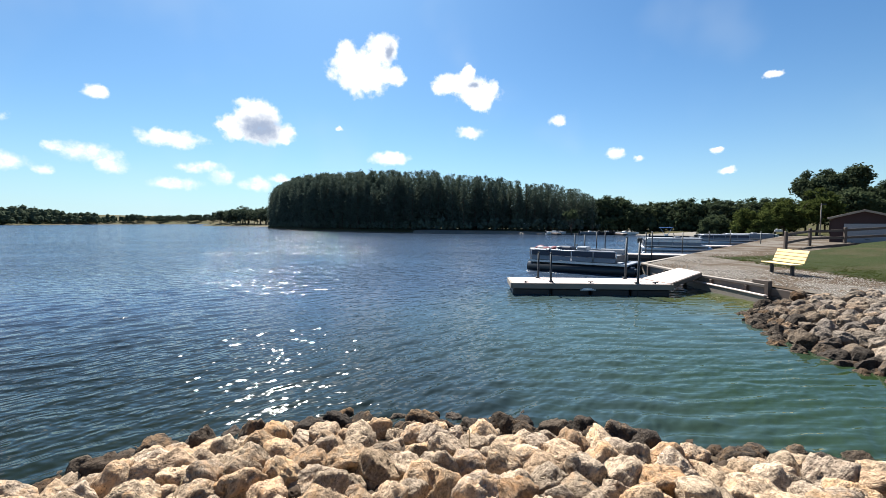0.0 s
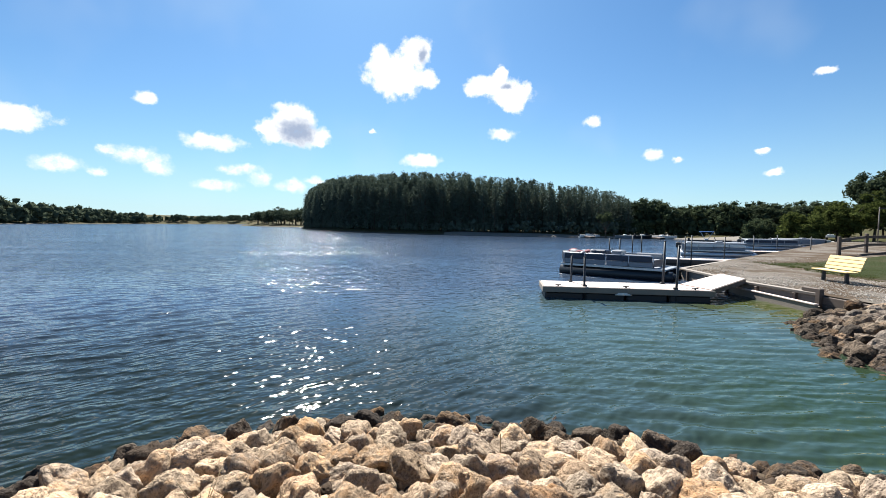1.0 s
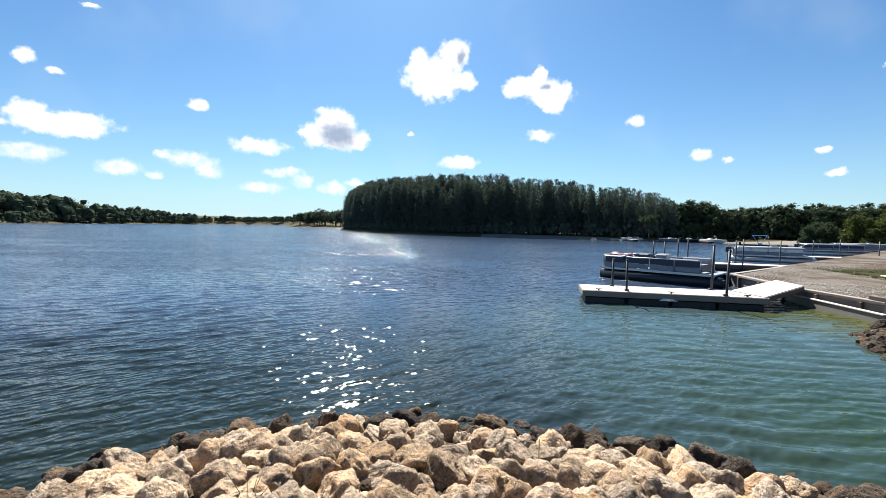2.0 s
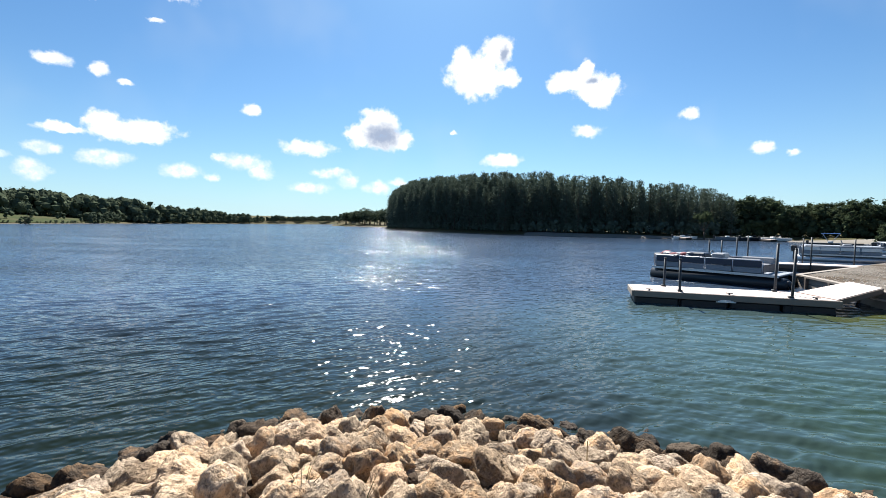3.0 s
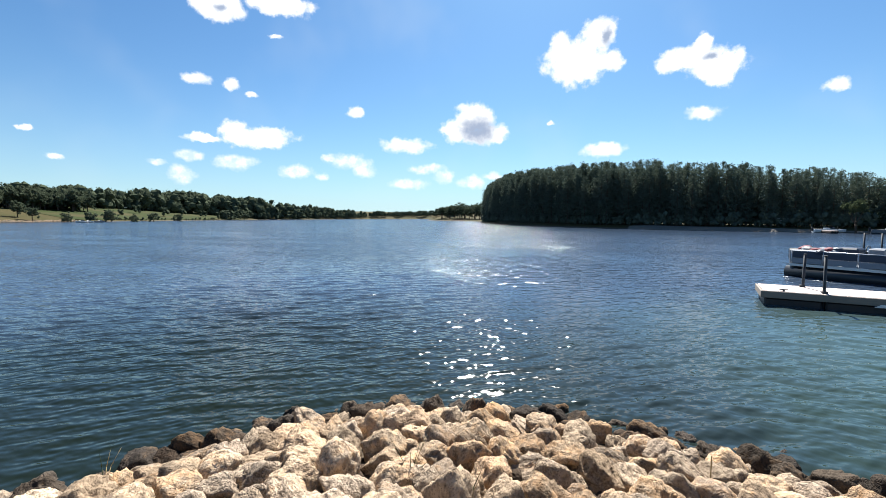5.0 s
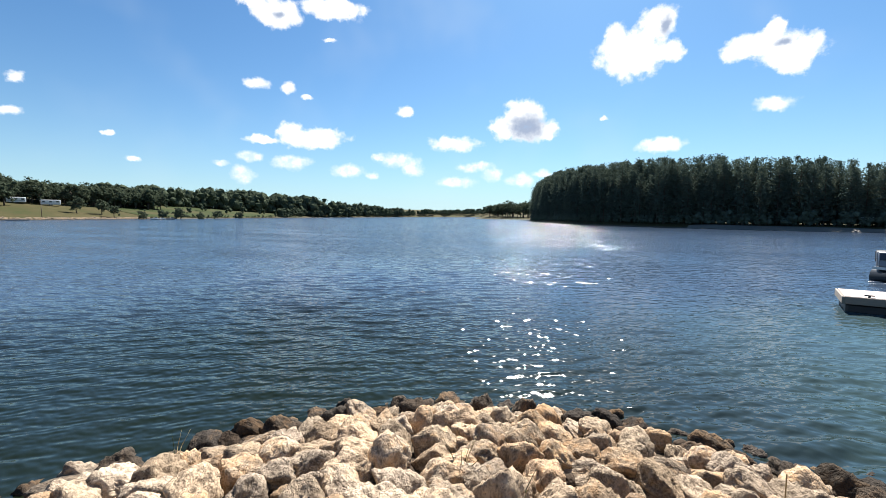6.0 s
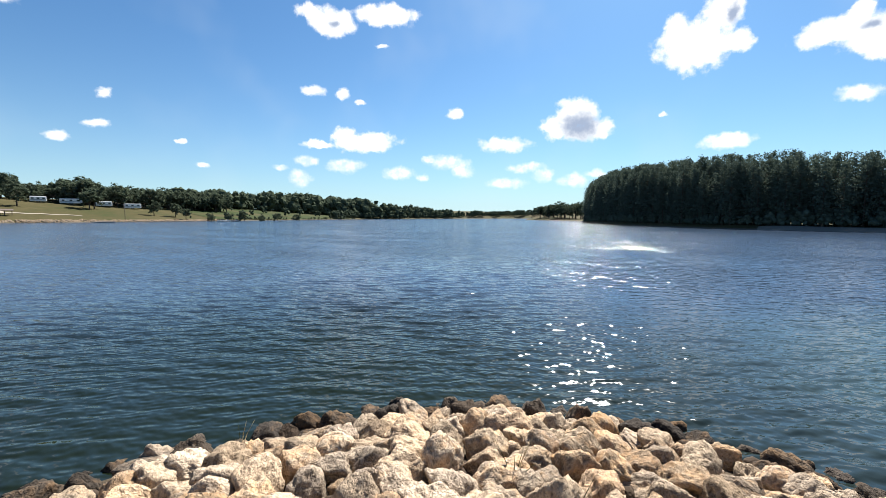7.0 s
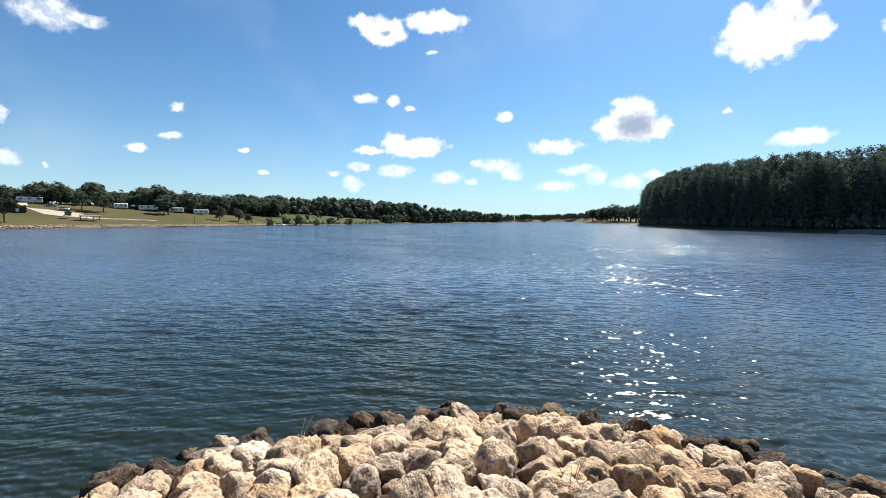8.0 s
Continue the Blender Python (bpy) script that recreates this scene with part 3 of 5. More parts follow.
def make_riprap(name, label, area, count, sizes, keep, set_stones=(), seed=3, dense=0.6, fine=(), soaked=0.55):
    """Blocks that lie close on a bank, over a bed of smaller rubble."""
    bank = thing(name, pose(0, 0, 0), label, "riprap", kind="structure")
    r = random.Random(seed)
    set_stones = [(x, y, s * 0.92) for x, y, s in set_stones]
    taken = list(set_stones)
    laid = 0
    for k, (x, y, s) in enumerate(list(set_stones) + scatter(r, count, area, sizes, taken, dense)):
        d = float(from_shore(np.array(x), np.array(y)))
        if not (keep(x, y, d) or k < len(set_stones)) or laid >= 420:
            continue
        laid += 1
        z = max(float(land(x, y)), 0.3 if k < len(set_stones) and x > 10.5 else -0.15) + 0.28 * s + r.uniform(-0.05, 0.05) - 0.09 * max(0.0, min(1.0, 1.7 - d)) - (0.1 if d < 0.25 else 0.0)
        lay(fine[0] if s > 0.16 else fine[1], r, x, y, z, s, d < soaked + r.uniform(-0.25, 0.3), bank)
    # the rubble between and below them, its dark colour standing in for gap shade
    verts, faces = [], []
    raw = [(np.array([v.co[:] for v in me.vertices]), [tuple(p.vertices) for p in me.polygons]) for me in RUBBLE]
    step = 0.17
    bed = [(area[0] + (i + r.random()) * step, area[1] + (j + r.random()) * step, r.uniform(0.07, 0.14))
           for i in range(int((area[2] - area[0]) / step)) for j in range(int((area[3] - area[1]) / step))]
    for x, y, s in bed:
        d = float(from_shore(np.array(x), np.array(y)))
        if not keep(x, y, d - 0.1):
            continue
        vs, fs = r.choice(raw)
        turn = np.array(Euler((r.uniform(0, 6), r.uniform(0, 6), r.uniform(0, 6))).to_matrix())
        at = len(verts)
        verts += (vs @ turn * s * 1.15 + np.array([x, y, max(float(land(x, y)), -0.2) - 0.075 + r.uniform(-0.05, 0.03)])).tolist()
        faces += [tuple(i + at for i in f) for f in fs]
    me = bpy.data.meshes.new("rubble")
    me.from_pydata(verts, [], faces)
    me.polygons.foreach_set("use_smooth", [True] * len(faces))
    me.materials.append(SHADED_RUBBLE)
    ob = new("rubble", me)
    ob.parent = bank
    tagged(ob, "smaller broken stone, coloured dark for the shaded gaps between the blocks", kind="stuff")
    return bank


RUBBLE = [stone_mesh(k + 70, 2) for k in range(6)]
SET_A = [
    (-1.99, 3.85, 0.25), (-1.69, 2.96, 0.17), (-2.65, 3.49, 0.15), (-2.27, 2.99, 0.19), (-2.29, 3.45, 0.13), (-2.5, 2.72, 0.24), (-3.34, 4.12, 0.27),
    (-1.6, 4.86, 0.19), (-1.3, 4.58, 0.16), (-1.29, 4.1, 0.11), (-1.57, 4.32, 0.14), (-1.39, 3.29, 0.19), (-0.75, 3.55, 0.14), (-0.66, 3.16, 0.14),
    (-1.08, 2.97, 0.17), (-0.56, 4.22, 0.18), (-0.09, 4.88, 0.22), (-0.54, 4.82, 0.21), (0.04, 4.17, 0.22), (-0.38, 3.88, 0.19), (-0.44, 3.38, 0.1),
    (0.11, 3.52, 0.13), (0.59, 5.05, 0.16), (0.59, 4.61, 0.18), (0.48, 4.15, 0.15),
]
SET_B = [
    (0.56, 3.94, 0.16), (-4.4, 2.28, 0.24), (-3.87, 2.22, 0.28), (-3.4, 2.63, 0.26), (-3.73, 3.01, 0.25), (-4.8, 1.52, 0.19), (-3.03, 2, 0.11),
    (-2.75, 2.06, 0.22), (-2.54, 2.32, 0.13), (-3.27, 1.89, 0.16), (-4, 1.47, 0.3), (-3.55, 1.59, 0.28), (-3.76, 1.08, 0.18), (3.56, 3.88, 0.34),
    (4.11, 3.98, 0.26), (2.49, 4.15, 0.18), (1.52, 4.01, 0.23), (0.92, 3.66, 0.23), (1.47, 4.76, 0.21), (1.02, 4.9, 0.23), (0.51, 3.36, 0.21),
    (1.37, 3.32, 0.24), (2.38, 3.63, 0.24), (2.19, 4.52, 0.2), (2.96, 4.31, 0.19),
]

BANK_SET = [(11.0, 13.3, 0.27), (11.5, 13.5, 0.3), (11.95, 13.85, 0.3), (12.45, 13.4, 0.3), (11.8, 13.0, 0.28), (12.3, 12.7, 0.3), (12.6, 13.95, 0.25), (11.55, 14.0, 0.22), (12.0, 14.3, 0.24), (11.3, 13.0, 0.24)] + [(11.12 + 0.07 * (j % 2), 13.35 - 0.4 * j, 0.27 + 0.03 * (j % 3)) for j in range(12)]
point = make_riprap("riprap_point", "heap of tan limestone blocks on the lake shore", (-6.6, 0.2, 6.8, 6.2), 1100, (0.075, 0.24),
            lambda x, y, d: -0.12 < d < 4.6 and y > 0.25 * abs(x) + 1.2 - (x < -2) * 2.2, SET_A + SET_B, 5, fine=(BLOCKS, SMALLS))
slab = new("stone", BLOCKS[3])
slab.parent = point
slab.matrix_basis = pose(-5.12, 1.4, 0.06, 6, 5, 72) @ Matrix.Diagonal((0.4, 0.17, 0.1, 1))
slab.material_slots[0].link = "OBJECT"
slab.material_slots[0].material = BANK_BLOCK
make_riprap("riprap_bank", "bank of tan and grey limestone blocks below the gravel", (6.9, 4.5, 13.0, 14.2), 800, (0.1, 0.27),
            lambda x, y, d: -0.1 < d < 3.4, BANK_SET, 8, fine=(PEBBLY, PEBBLY), soaked=0.6)


# ---- trees ----
def tuft(bm, r, at, size, flat=1.0, blades=3):
    """One small clump: a few leaf blades about a point."""
    for _ in range(blades):
        u = Vector((r.gauss(0, 1), r.gauss(0, 1), r.gauss(0, 0.7) * flat)).normalized()
        w = u.cross(Vector((r.gauss(0, 1), r.gauss(0, 1), r.gauss(0, 1)))).normalized()
        c = at + Vector((r.gauss(0, 1), r.gauss(0, 1), r.gauss(0, 1))) * size * 0.45
        bm.faces.new([bm.verts.new(c - u * size * 0.6), bm.verts.new(c + w * size * 0.4), bm.verts.new(c + u * size * 0.7), bm.verts.new(c - w * size * 0.35)])


def pine(seed, h, bare, name="pine_tree", label="tall dark green pine in a lakeside wood"):
    """A plantation pine: a straight trunk, dead stubs below, whorls of upswept branches and a spiky leader."""
    r = random.Random(seed)
    tree = thing(name, pose(0, 0, 0), label, "tree", "pines of the wood")
    bm = bmesh.new()
    tube(bm, (0, 0, -0.5), (0, 0, h * 0.97), h * 0.014, h * 0.002, 6, False)
    crown = bmesh.new()
    z = h * bare
    while z < h * 0.985:
        k = z / h
        reach = h * (0.175 * (1 - k) ** 0.62 + 0.012) * min(1.0, 0.45 + 2.2 * (k - bare)) * r.uniform(0.75, 1.2)
        n = 5 if k < 0.85 else 4
        spin = r.uniform(0, 6.283)
        for j in range(n):
            if k < bare + 0.25 and r.random() < 0.3:
                continue
            a = spin + (j + r.uniform(-0.3, 0.3)) * 6.283 / n
            l = reach * r.uniform(0.6, 1.15)
            tip = Vector((l * math.cos(a), l * math.sin(a), l * r.uniform(0.05, 0.25) + l * 0.7 * max(0.0, k - 0.55)))
            root = Vector((0, 0, z))
            if k < 0.8:
                tube(bm, root, root + tip * 0.9, h * 0.0025, h * 0.0008, 3, False)
            for s in (0.45, 0.72, 0.95, 1.1):
                tuft(crown, r, root + tip * s + Vector((r.gauss(0, 0.01), r.gauss(0, 0.01), r.gauss(0.012, 0.012))) * h, h * 0.028 * (1.2 - 0.5 * k), 0.7, 3)
        z += h * 0.034 * r.uniform(0.75, 1.25)
    tuft(crown, r, Vector((0, 0, h * 0.985)), h * 0.018, 2.0, 3)
    for _ in range(9):
        a, q = r.uniform(0, 6.283), h * r.uniform(0.1, bare + 0.12)
        l = h * r.uniform(0.03, 0.08)
        tube(bm, (0, 0, q), (l * math.cos(a), l * math.sin(a), q + r.uniform(-0.2, 0.3) * l), h * 0.002, h * 0.0006, 3, False)
    part("trunk", bm, BARK, tree)
    part("crown", crown, PINE_LEAF, tree)
    return tree


def broadleaf(seed, h, spread, leaf, label, name="tree", low=0.25, clumps=60, leaves=26, group="trees on the shore"):
    r = random.Random(seed)
    tree = thing(name, pose(0, 0, 0), label, "tree", group)
    bm = bmesh.new()
    fork = Vector((r.uniform(-0.02, 0.02) * h, r.uniform(-0.02, 0.02) * h, h * 0.3))
    tube(bm, (0, 0, -0.4), fork, h * 0.028, h * 0.02, 7)
    crown = bmesh.new()
    tips = []
    for k in range(7):
        a = k * 0.9 + r.uniform(-0.3, 0.3)
        l = spread * r.uniform(0.35, 0.75)
        tip = Vector((l * math.cos(a), l * math.sin(a), h * r.uniform(0.5, 0.86)))
        mid = fork.lerp(tip, 0.5) + Vector((0, 0, -0.04 * h))
        tube(bm, fork, mid, h * 0.013, h * 0.008, 5, False)
        tube(bm, mid, tip, h * 0.008, h * 0.002, 5, False)
        tips.append(tip)
    for k in range(clumps):
        z = r.uniform(-0.75, 1.0)
        a = r.uniform(0, 6.283)
        u = Vector((math.sqrt(1 - z * z) * math.cos(a), math.sqrt(1 - z * z) * math.sin(a), z)) * r.uniform(0.45, 0.88)
        lump = 0.88 + 0.42 * noise.noise(u * 1.9 + Vector((seed * 3.7, 0, 0)))
        c = Vector((u.x * spread * lump, u.y * spread * lump, h * (low + (1 - low) * 0.5) + u.z * h * (1 - low) * 0.5 * lump))
        if r.random() < 0.25:
            c = c.lerp(r.choice(tips), 0.3)
        size = h * r.uniform(0.075, 0.13)
        made = bmesh.ops.create_icosphere(crown, subdivisions=1, radius=0.56, matrix=Matrix.Translation(c) @ Matrix.Diagonal((size, size, size * 0.82, 1)))["verts"]
        for v in made:
            v.co += (v.co - c) * (0.75 * noise.noise(v.co * (7 / h) + Vector((seed, 0, 0))) + 0.5 * noise.noise(v.co * (18 / h)))
        for _ in range(leaves):
            d = Vector((r.gauss(0, 1), r.gauss(0, 1), r.gauss(0.2, 0.85))).normalized()
            tuft(crown, r, c + Vector((d.x, d.y, d.z * 0.82)) * size * r.uniform(0.5, 1.05), size * (0.27 if leaves > 12 else 0.36), 1.0, 4)
    part("trunk", bm, BARK, tree)
    part("crown", crown, leaf, tree)
    return tree


def drop(ob, x, y, turn=0.0, scale=1.0, sink=0.0):
    """Set a thing on the ground."""
    ob.matrix_basis = pose(x, y, float(land(x, y)) - sink, 0, 0, turn) @ Matrix.Scale(scale, 4)
    return ob


def again(ob, x, y, turn, scale, sink=0.0):
    ob.scale = (1, 1, 1)
    return copy_thing(ob, pose(x, y, float(land(x, y)) - sink, 0, 0, turn) @ Matrix.Scale(scale, 4))


def along(line, s):
    """A place at the part s of a line's length."""
    total = [math.dist(a, b) for a, b in zip(line, line[1:])]
    want = s * sum(total)
    for (a, b), l in zip(zip(line, line[1:]), total):
        if want <= l:
            t = want / l
            return a[0] + (b[0] - a[0]) * t, a[1] + (b[1] - a[1]) * t
        want -= l
    return line[-1]


def skyline(az, table):
    """The elevation of the tree tops, in degrees, towards an azimuth."""
    return float(np.interp(az, [t[0] for t in table], [t[1] for t in table]))


PINE_TOPS = [(-23.6, 0.9), (-22.8, 2.6), (-21.4, 4.2), (-18.5, 5.75), (-16, 6.2), (-8, 6.85), (-1, 6.85), (5, 6.35), (10, 5.6), (15.6, 4.8), (19, 3.7), (24, 3.3), (40, 3.2)]
WEST_TOPS = [(-110, 3.6), (-92.7, 3.64), (-90, 3.42), (-89.4, 3.85), (-87.5, 4.0), (-86.5, 3.6), (-85.1, 4.25), (-84.2, 3.4), (-82, 3.3), (-80.9, 3.9), (-79, 4.2), (-77.6, 3.5), (-72.3, 3.26), (-66, 3.2), (-60, 3.1), (-52, 2.6), (-45, 1.75), (-41, 1.2), (-35, 0.9), (-28.5, 1.0), (-27, 1.8), (-23, 2.2), (-20, 2.2)]


def tall(x, y, table):
    return math.hypot(x, y) * math.tan(radians(skyline(math.degrees(math.atan2(x, y)), table))) + 2.6 - float(land(x, y))


PINES = [pine(11 + k, 10.0, (0.05, 0.12, 0.2, 0.08, 0.15)[k]) for k in range(5)]
r = random.Random(21)
# the wood stands behind the shore, from its tip to where the lower trees begin
PINE_LINE = [(-97, 243), (-87, 218), (-70, 187), (-47, 152.5), (-19.5, 126), (-2, 116), (12, 112), (27, 107.5), (38, 106)]
used = set()
BEHIND = []
for row in range(5):
    for k in range(92):
        x, y = along(PINE_LINE, (k + 0.5 + r.uniform(-0.45, 0.45)) / 92)
        off = 2.5 + row * 3.4 + r.uniform(-1.3, 1.3)
        x, y = x + off * 0.3, y + off * 0.95
        h = tall(x, y, PINE_TOPS) * (r.uniform(0.84, 1.0) if row else r.uniform(0.74, 0.96))
        base = PINES[r.randrange(5)]
        if h < 2.5:
            continue
        if row > 2:
            BEHIND.append((x, y, h, r.uniform(0, 6.283), base))
        elif base.name not in used:
            used.add(base.name)
            drop(base, x, y, r.uniform(0, 360), h / 10)
        else:
            again(base, x, y, r.uniform(0, 360), h / 10)


DOMES = [broadleaf(31 + k, 10.0, 5.0, (DARK_LEAF, LEAF, DARK_LEAF, LEAF)[k], "leafy dark green tree on the lake shore", "shore_tree", 0.0, 50, 16) for k in range(4)]

FAR_DOMES = [broadleaf(61 + k, 10.0, 5.0, HAZED_LEAF, "tall dark tree on the far side of the lake", "far_tree", 0.0, 46, 9, "trees on the far shore") for k in range(3)]


def wood(line, count, table, rows, spacing, seed, way=(0, 1), low=0.75):
    r = random.Random(seed)
    for row in range(rows):
        for k in range(count):
            x, y = along(line, (k + r.random()) / count)
            x += way[0] * row * spacing + r.uniform(-2, 2)
            y += way[1] * row * spacing + r.uniform(-2, 2)
            if float(from_shore(np.array(x), np.array(y))) > 1.5:
                yield x, y, min(26, max(3.5, tall(x, y, table) * r.uniform(low, 1.06))), r.uniform(0, 360)


def plant(rows, kinds=DOMES):
    for k, (x, y, h, turn) in enumerate(rows):
        base = kinds[k % len(kinds)]
        if base.name not in planted:
            planted.add(base.name)
            drop(base, x, y, turn, h / 10, 0.2)
        else:
            again(base, x, y, turn, h / 10, 0.2)


def crown_mesh(seed):
    """A small lumpy crown of unit height on a short trunk, for woods seen from afar."""
    r = random.Random(seed)
    bm = bmesh.new()
    tube(bm, (0, 0, -0.05), (0, 0, 0.5), 0.025, 0.012, 5, False)
    for _ in range(11):
        c = Vector((r.uniform(-1, 1) * 0.3, r.uniform(-1, 1) * 0.3, r.uniform(0.18, 0.82)))
        size = r.uniform(0.15, 0.22)
        for v in bmesh.ops.create_icosphere(bm, subdivisions=1, radius=0.85, matrix=Matrix.Translation(c) @ Matrix.Scale(size, 4))["verts"]:
            v.co += (v.co - c) * 0.9 * noise.noise(v.co * 4.5 + Vector((seed, 0, 0)))
        for _ in range(9):
            d = Vector((r.gauss(0, 1), r.gauss(0, 1), r.gauss(0.2, 1))).normalized()
            tuft(bm, r, c + d * size * r.uniform(0.75, 1.1), size * 0.26, 1.0, 3)
    bmesh.ops.triangulate(bm, faces=bm.faces[:])
    co = np.array([v.co[:] for v in bm.verts])
    bm.verts.index_update()
    fa = np.array([[v.index for v in f.verts] for f in bm.faces])
    bm.free()
    return co, fa


CROWNS = [crown_mesh(k + 1) for k in range(5)]


def joined(name, placed, mat, label):
    """Copies of ready meshes at (mesh, x, y, scale, turn), joined into one mesh of kind stuff."""
    verts, faces, at = [], [], 0
    for (co, fa), x, y, size, turn in placed:
        c, q = math.cos(turn), math.sin(turn)
        verts.append(co @ np.array([[c, q, 0], [-q, c, 0], [0, 0, 1]]) * size + np.array([x, y, float(land(x, y))]))
        faces.append(fa + at)
        at += len(co)
    return sheet(name, np.concatenate(verts).tolist(), np.concatenate(faces).tolist(), mat, False, label, "trees", "stuff")


def far_wood(name, rows, label, leaf):
    """Far woods, too many and too small to count."""
    r = random.Random(len(name))
    joined(name, [(r.choice(CROWNS), x, y, h, r.uniform(0, 6.283)) for x, y, h, turn in rows], leaf, label)


def pines_behind():
    """The pines in the depth of the wood."""
    raw = {}
    for base in PINES:
        me = next(c for c in base.children if c.name.startswith("crown")).data
        co = np.empty(len(me.vertices) * 3)
        me.vertices.foreach_get("co", co)
        co, fa = co.reshape(-1, 3) / 10, np.array([p.vertices[:] for p in me.polygons])
        raw[base.name] = co, fa[co[fa[:, 0], 2] > 0.35]
    joined("pine_wood", [(raw[base.name], x, y, h, turn) for x, y, h, turn, base in BEHIND], PINE_LEAF, "dense dark pines deep in the lakeside wood")


pines_behind()
planted = set()
brush = random.Random(6)
far_wood("undergrowth", [(x + brush.uniform(-1, 1) + off * 0.3, y + off, brush.uniform(*hs), 0) for off, n, hs in ((1.6, 150, (1.6, 3.4)), (5, 110, (3, 5)), (10, 80, (4, 7)), (17, 70, (6, 9)))
                         for x, y in (along(PINE_LINE, (k + 0.5) / n) for k in range(n))], "dark brush under the pines of the wood", PINE_LEAF)
far_wood("shore_brush", [(x + brush.uniform(-1, 1), y + brush.uniform(0, 3), brush.uniform(2, 4), 0)
                         for x, y in (along([(34, 110), (51, 105), (64, 95), (72, 88)], (k + 0.5) / 110) for k in range(110))], "brush along the shore below the trees", LEAF)
plant(wood([(38, 112), (53, 107), (66, 97), (76, 89)], 22, PINE_TOPS, 3, 5, 1, (0.5, 0.9)))
plant(wood([(74, 88), (84, 78), (96, 72)], 12, PINE_TOPS, 2, 7, 2, (0.7, 0.7)))
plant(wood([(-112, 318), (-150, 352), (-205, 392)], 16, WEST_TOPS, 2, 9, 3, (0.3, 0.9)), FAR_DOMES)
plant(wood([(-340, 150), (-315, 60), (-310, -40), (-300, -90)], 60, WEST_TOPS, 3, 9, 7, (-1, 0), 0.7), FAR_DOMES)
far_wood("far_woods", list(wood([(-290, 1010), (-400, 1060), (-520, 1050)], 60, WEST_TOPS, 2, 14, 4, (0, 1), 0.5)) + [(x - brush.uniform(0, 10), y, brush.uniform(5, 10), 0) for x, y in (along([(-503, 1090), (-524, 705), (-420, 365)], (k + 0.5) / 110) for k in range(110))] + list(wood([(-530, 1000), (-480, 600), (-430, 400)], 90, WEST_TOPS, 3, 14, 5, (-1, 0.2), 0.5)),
         "distant dark woods round the lake's end", HAZED_LEAF)
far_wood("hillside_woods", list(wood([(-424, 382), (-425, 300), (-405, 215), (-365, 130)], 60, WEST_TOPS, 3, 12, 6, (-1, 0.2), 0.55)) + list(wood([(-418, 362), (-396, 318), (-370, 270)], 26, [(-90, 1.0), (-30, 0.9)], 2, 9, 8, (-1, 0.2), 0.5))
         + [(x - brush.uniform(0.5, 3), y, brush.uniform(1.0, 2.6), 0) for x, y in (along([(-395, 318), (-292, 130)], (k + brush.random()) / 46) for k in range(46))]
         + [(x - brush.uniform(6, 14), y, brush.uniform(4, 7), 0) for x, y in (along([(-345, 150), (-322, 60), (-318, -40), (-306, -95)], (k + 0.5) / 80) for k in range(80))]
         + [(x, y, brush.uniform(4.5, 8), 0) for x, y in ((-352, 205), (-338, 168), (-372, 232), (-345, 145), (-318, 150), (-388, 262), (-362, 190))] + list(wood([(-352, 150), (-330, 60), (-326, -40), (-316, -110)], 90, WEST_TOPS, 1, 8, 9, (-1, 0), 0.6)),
         "scrub and trees on the far hillside", HAZED_LEAF)


# ---- the sea wall and the gravel lot ----
def lot_height(x, y):
    x, y = np.asarray(x, float), np.asarray(y, float)
    return 0.5 + 0.006 * np.clip(x - 10.5, 0, 60) + 0.004 * np.clip(y - 20, 0, 60)


def patch(name, corners, cell, lift, mat, label, category, edge=0.0, rise=0.0):
    """A sheet of ground over a four-sided plan (corners in order), which may rise inland."""
    (ax, ay), (bx, by), (cx, cy), (dx, dy) = corners
    nu = max(2, int(max(math.dist(corners[0], corners[1]), math.dist(corners[3], corners[2])) / cell))
    nv = max(2, int(max(math.dist(corners[0], corners[3]), math.dist(corners[1], corners[2])) / cell))
    u, v = np.meshgrid(np.linspace(0, 1, nu + 1), np.linspace(0, 1, nv + 1), indexing="ij")
    x = (1 - u) * (1 - v) * ax + u * (1 - v) * bx + u * v * cx + (1 - u) * v * dx
    y = (1 - u) * (1 - v) * ay + u * (1 - v) * by + u * v * cy + (1 - u) * v * dy
    wob = edge * (np.sin(x * 1.7 + y * 0.9) + np.sin(x * 0.6 - y * 2.1))
    x = x + wob * ((v == 0) | (v == 1))
    y = y + wob * ((u == 0) | (u == 1))
    z = lot_height(x, y) + lift + 0.012 * np.sin(x * 1.3) * np.sin(y * 1.1) + rise * smooth(x, 19, 38)
    i = np.arange(nu)[:, None] * (nv + 1) + np.arange(nv)[None, :]
    faces = np.stack([i, i + nv + 1, i + nv + 2, i + 1], -1).reshape(-1, 4)
    if (bx - ax) * (dy - ay) < (by - ay) * (dx - ax):
        faces = faces[:, ::-1]
    return sheet(name, np.stack([x.ravel(), y.ravel(), z.ravel()], 1).tolist(), faces.tolist(), mat, True, label, category)


patch("gravel_lot", [(10.3, 22.6), (30, 9), (80, 46), (51.9, 65.5)], 0.8, 0.0, GRAVEL, "grey gravel lot with worn brown tracks", "gravel lot")
patch("gravel_apron", [(11.1, 13.9), (12.4, 3), (30, 9), (10.3, 22.6)], 0.6, 0.0, GRAVEL, "grey gravel strip above the riprap", "gravel lot")
patch("lawn", [(15.8, 9), (36, 4), (48, 38), (17.2, 26)], 0.3, 0.014, LAWN, "patchy mown lawn beside the gravel", "lawn", 0.3, 0.85)


def heading(a, b):
    return math.degrees(math.atan2(b[1] - a[1], b[0] - a[0]))


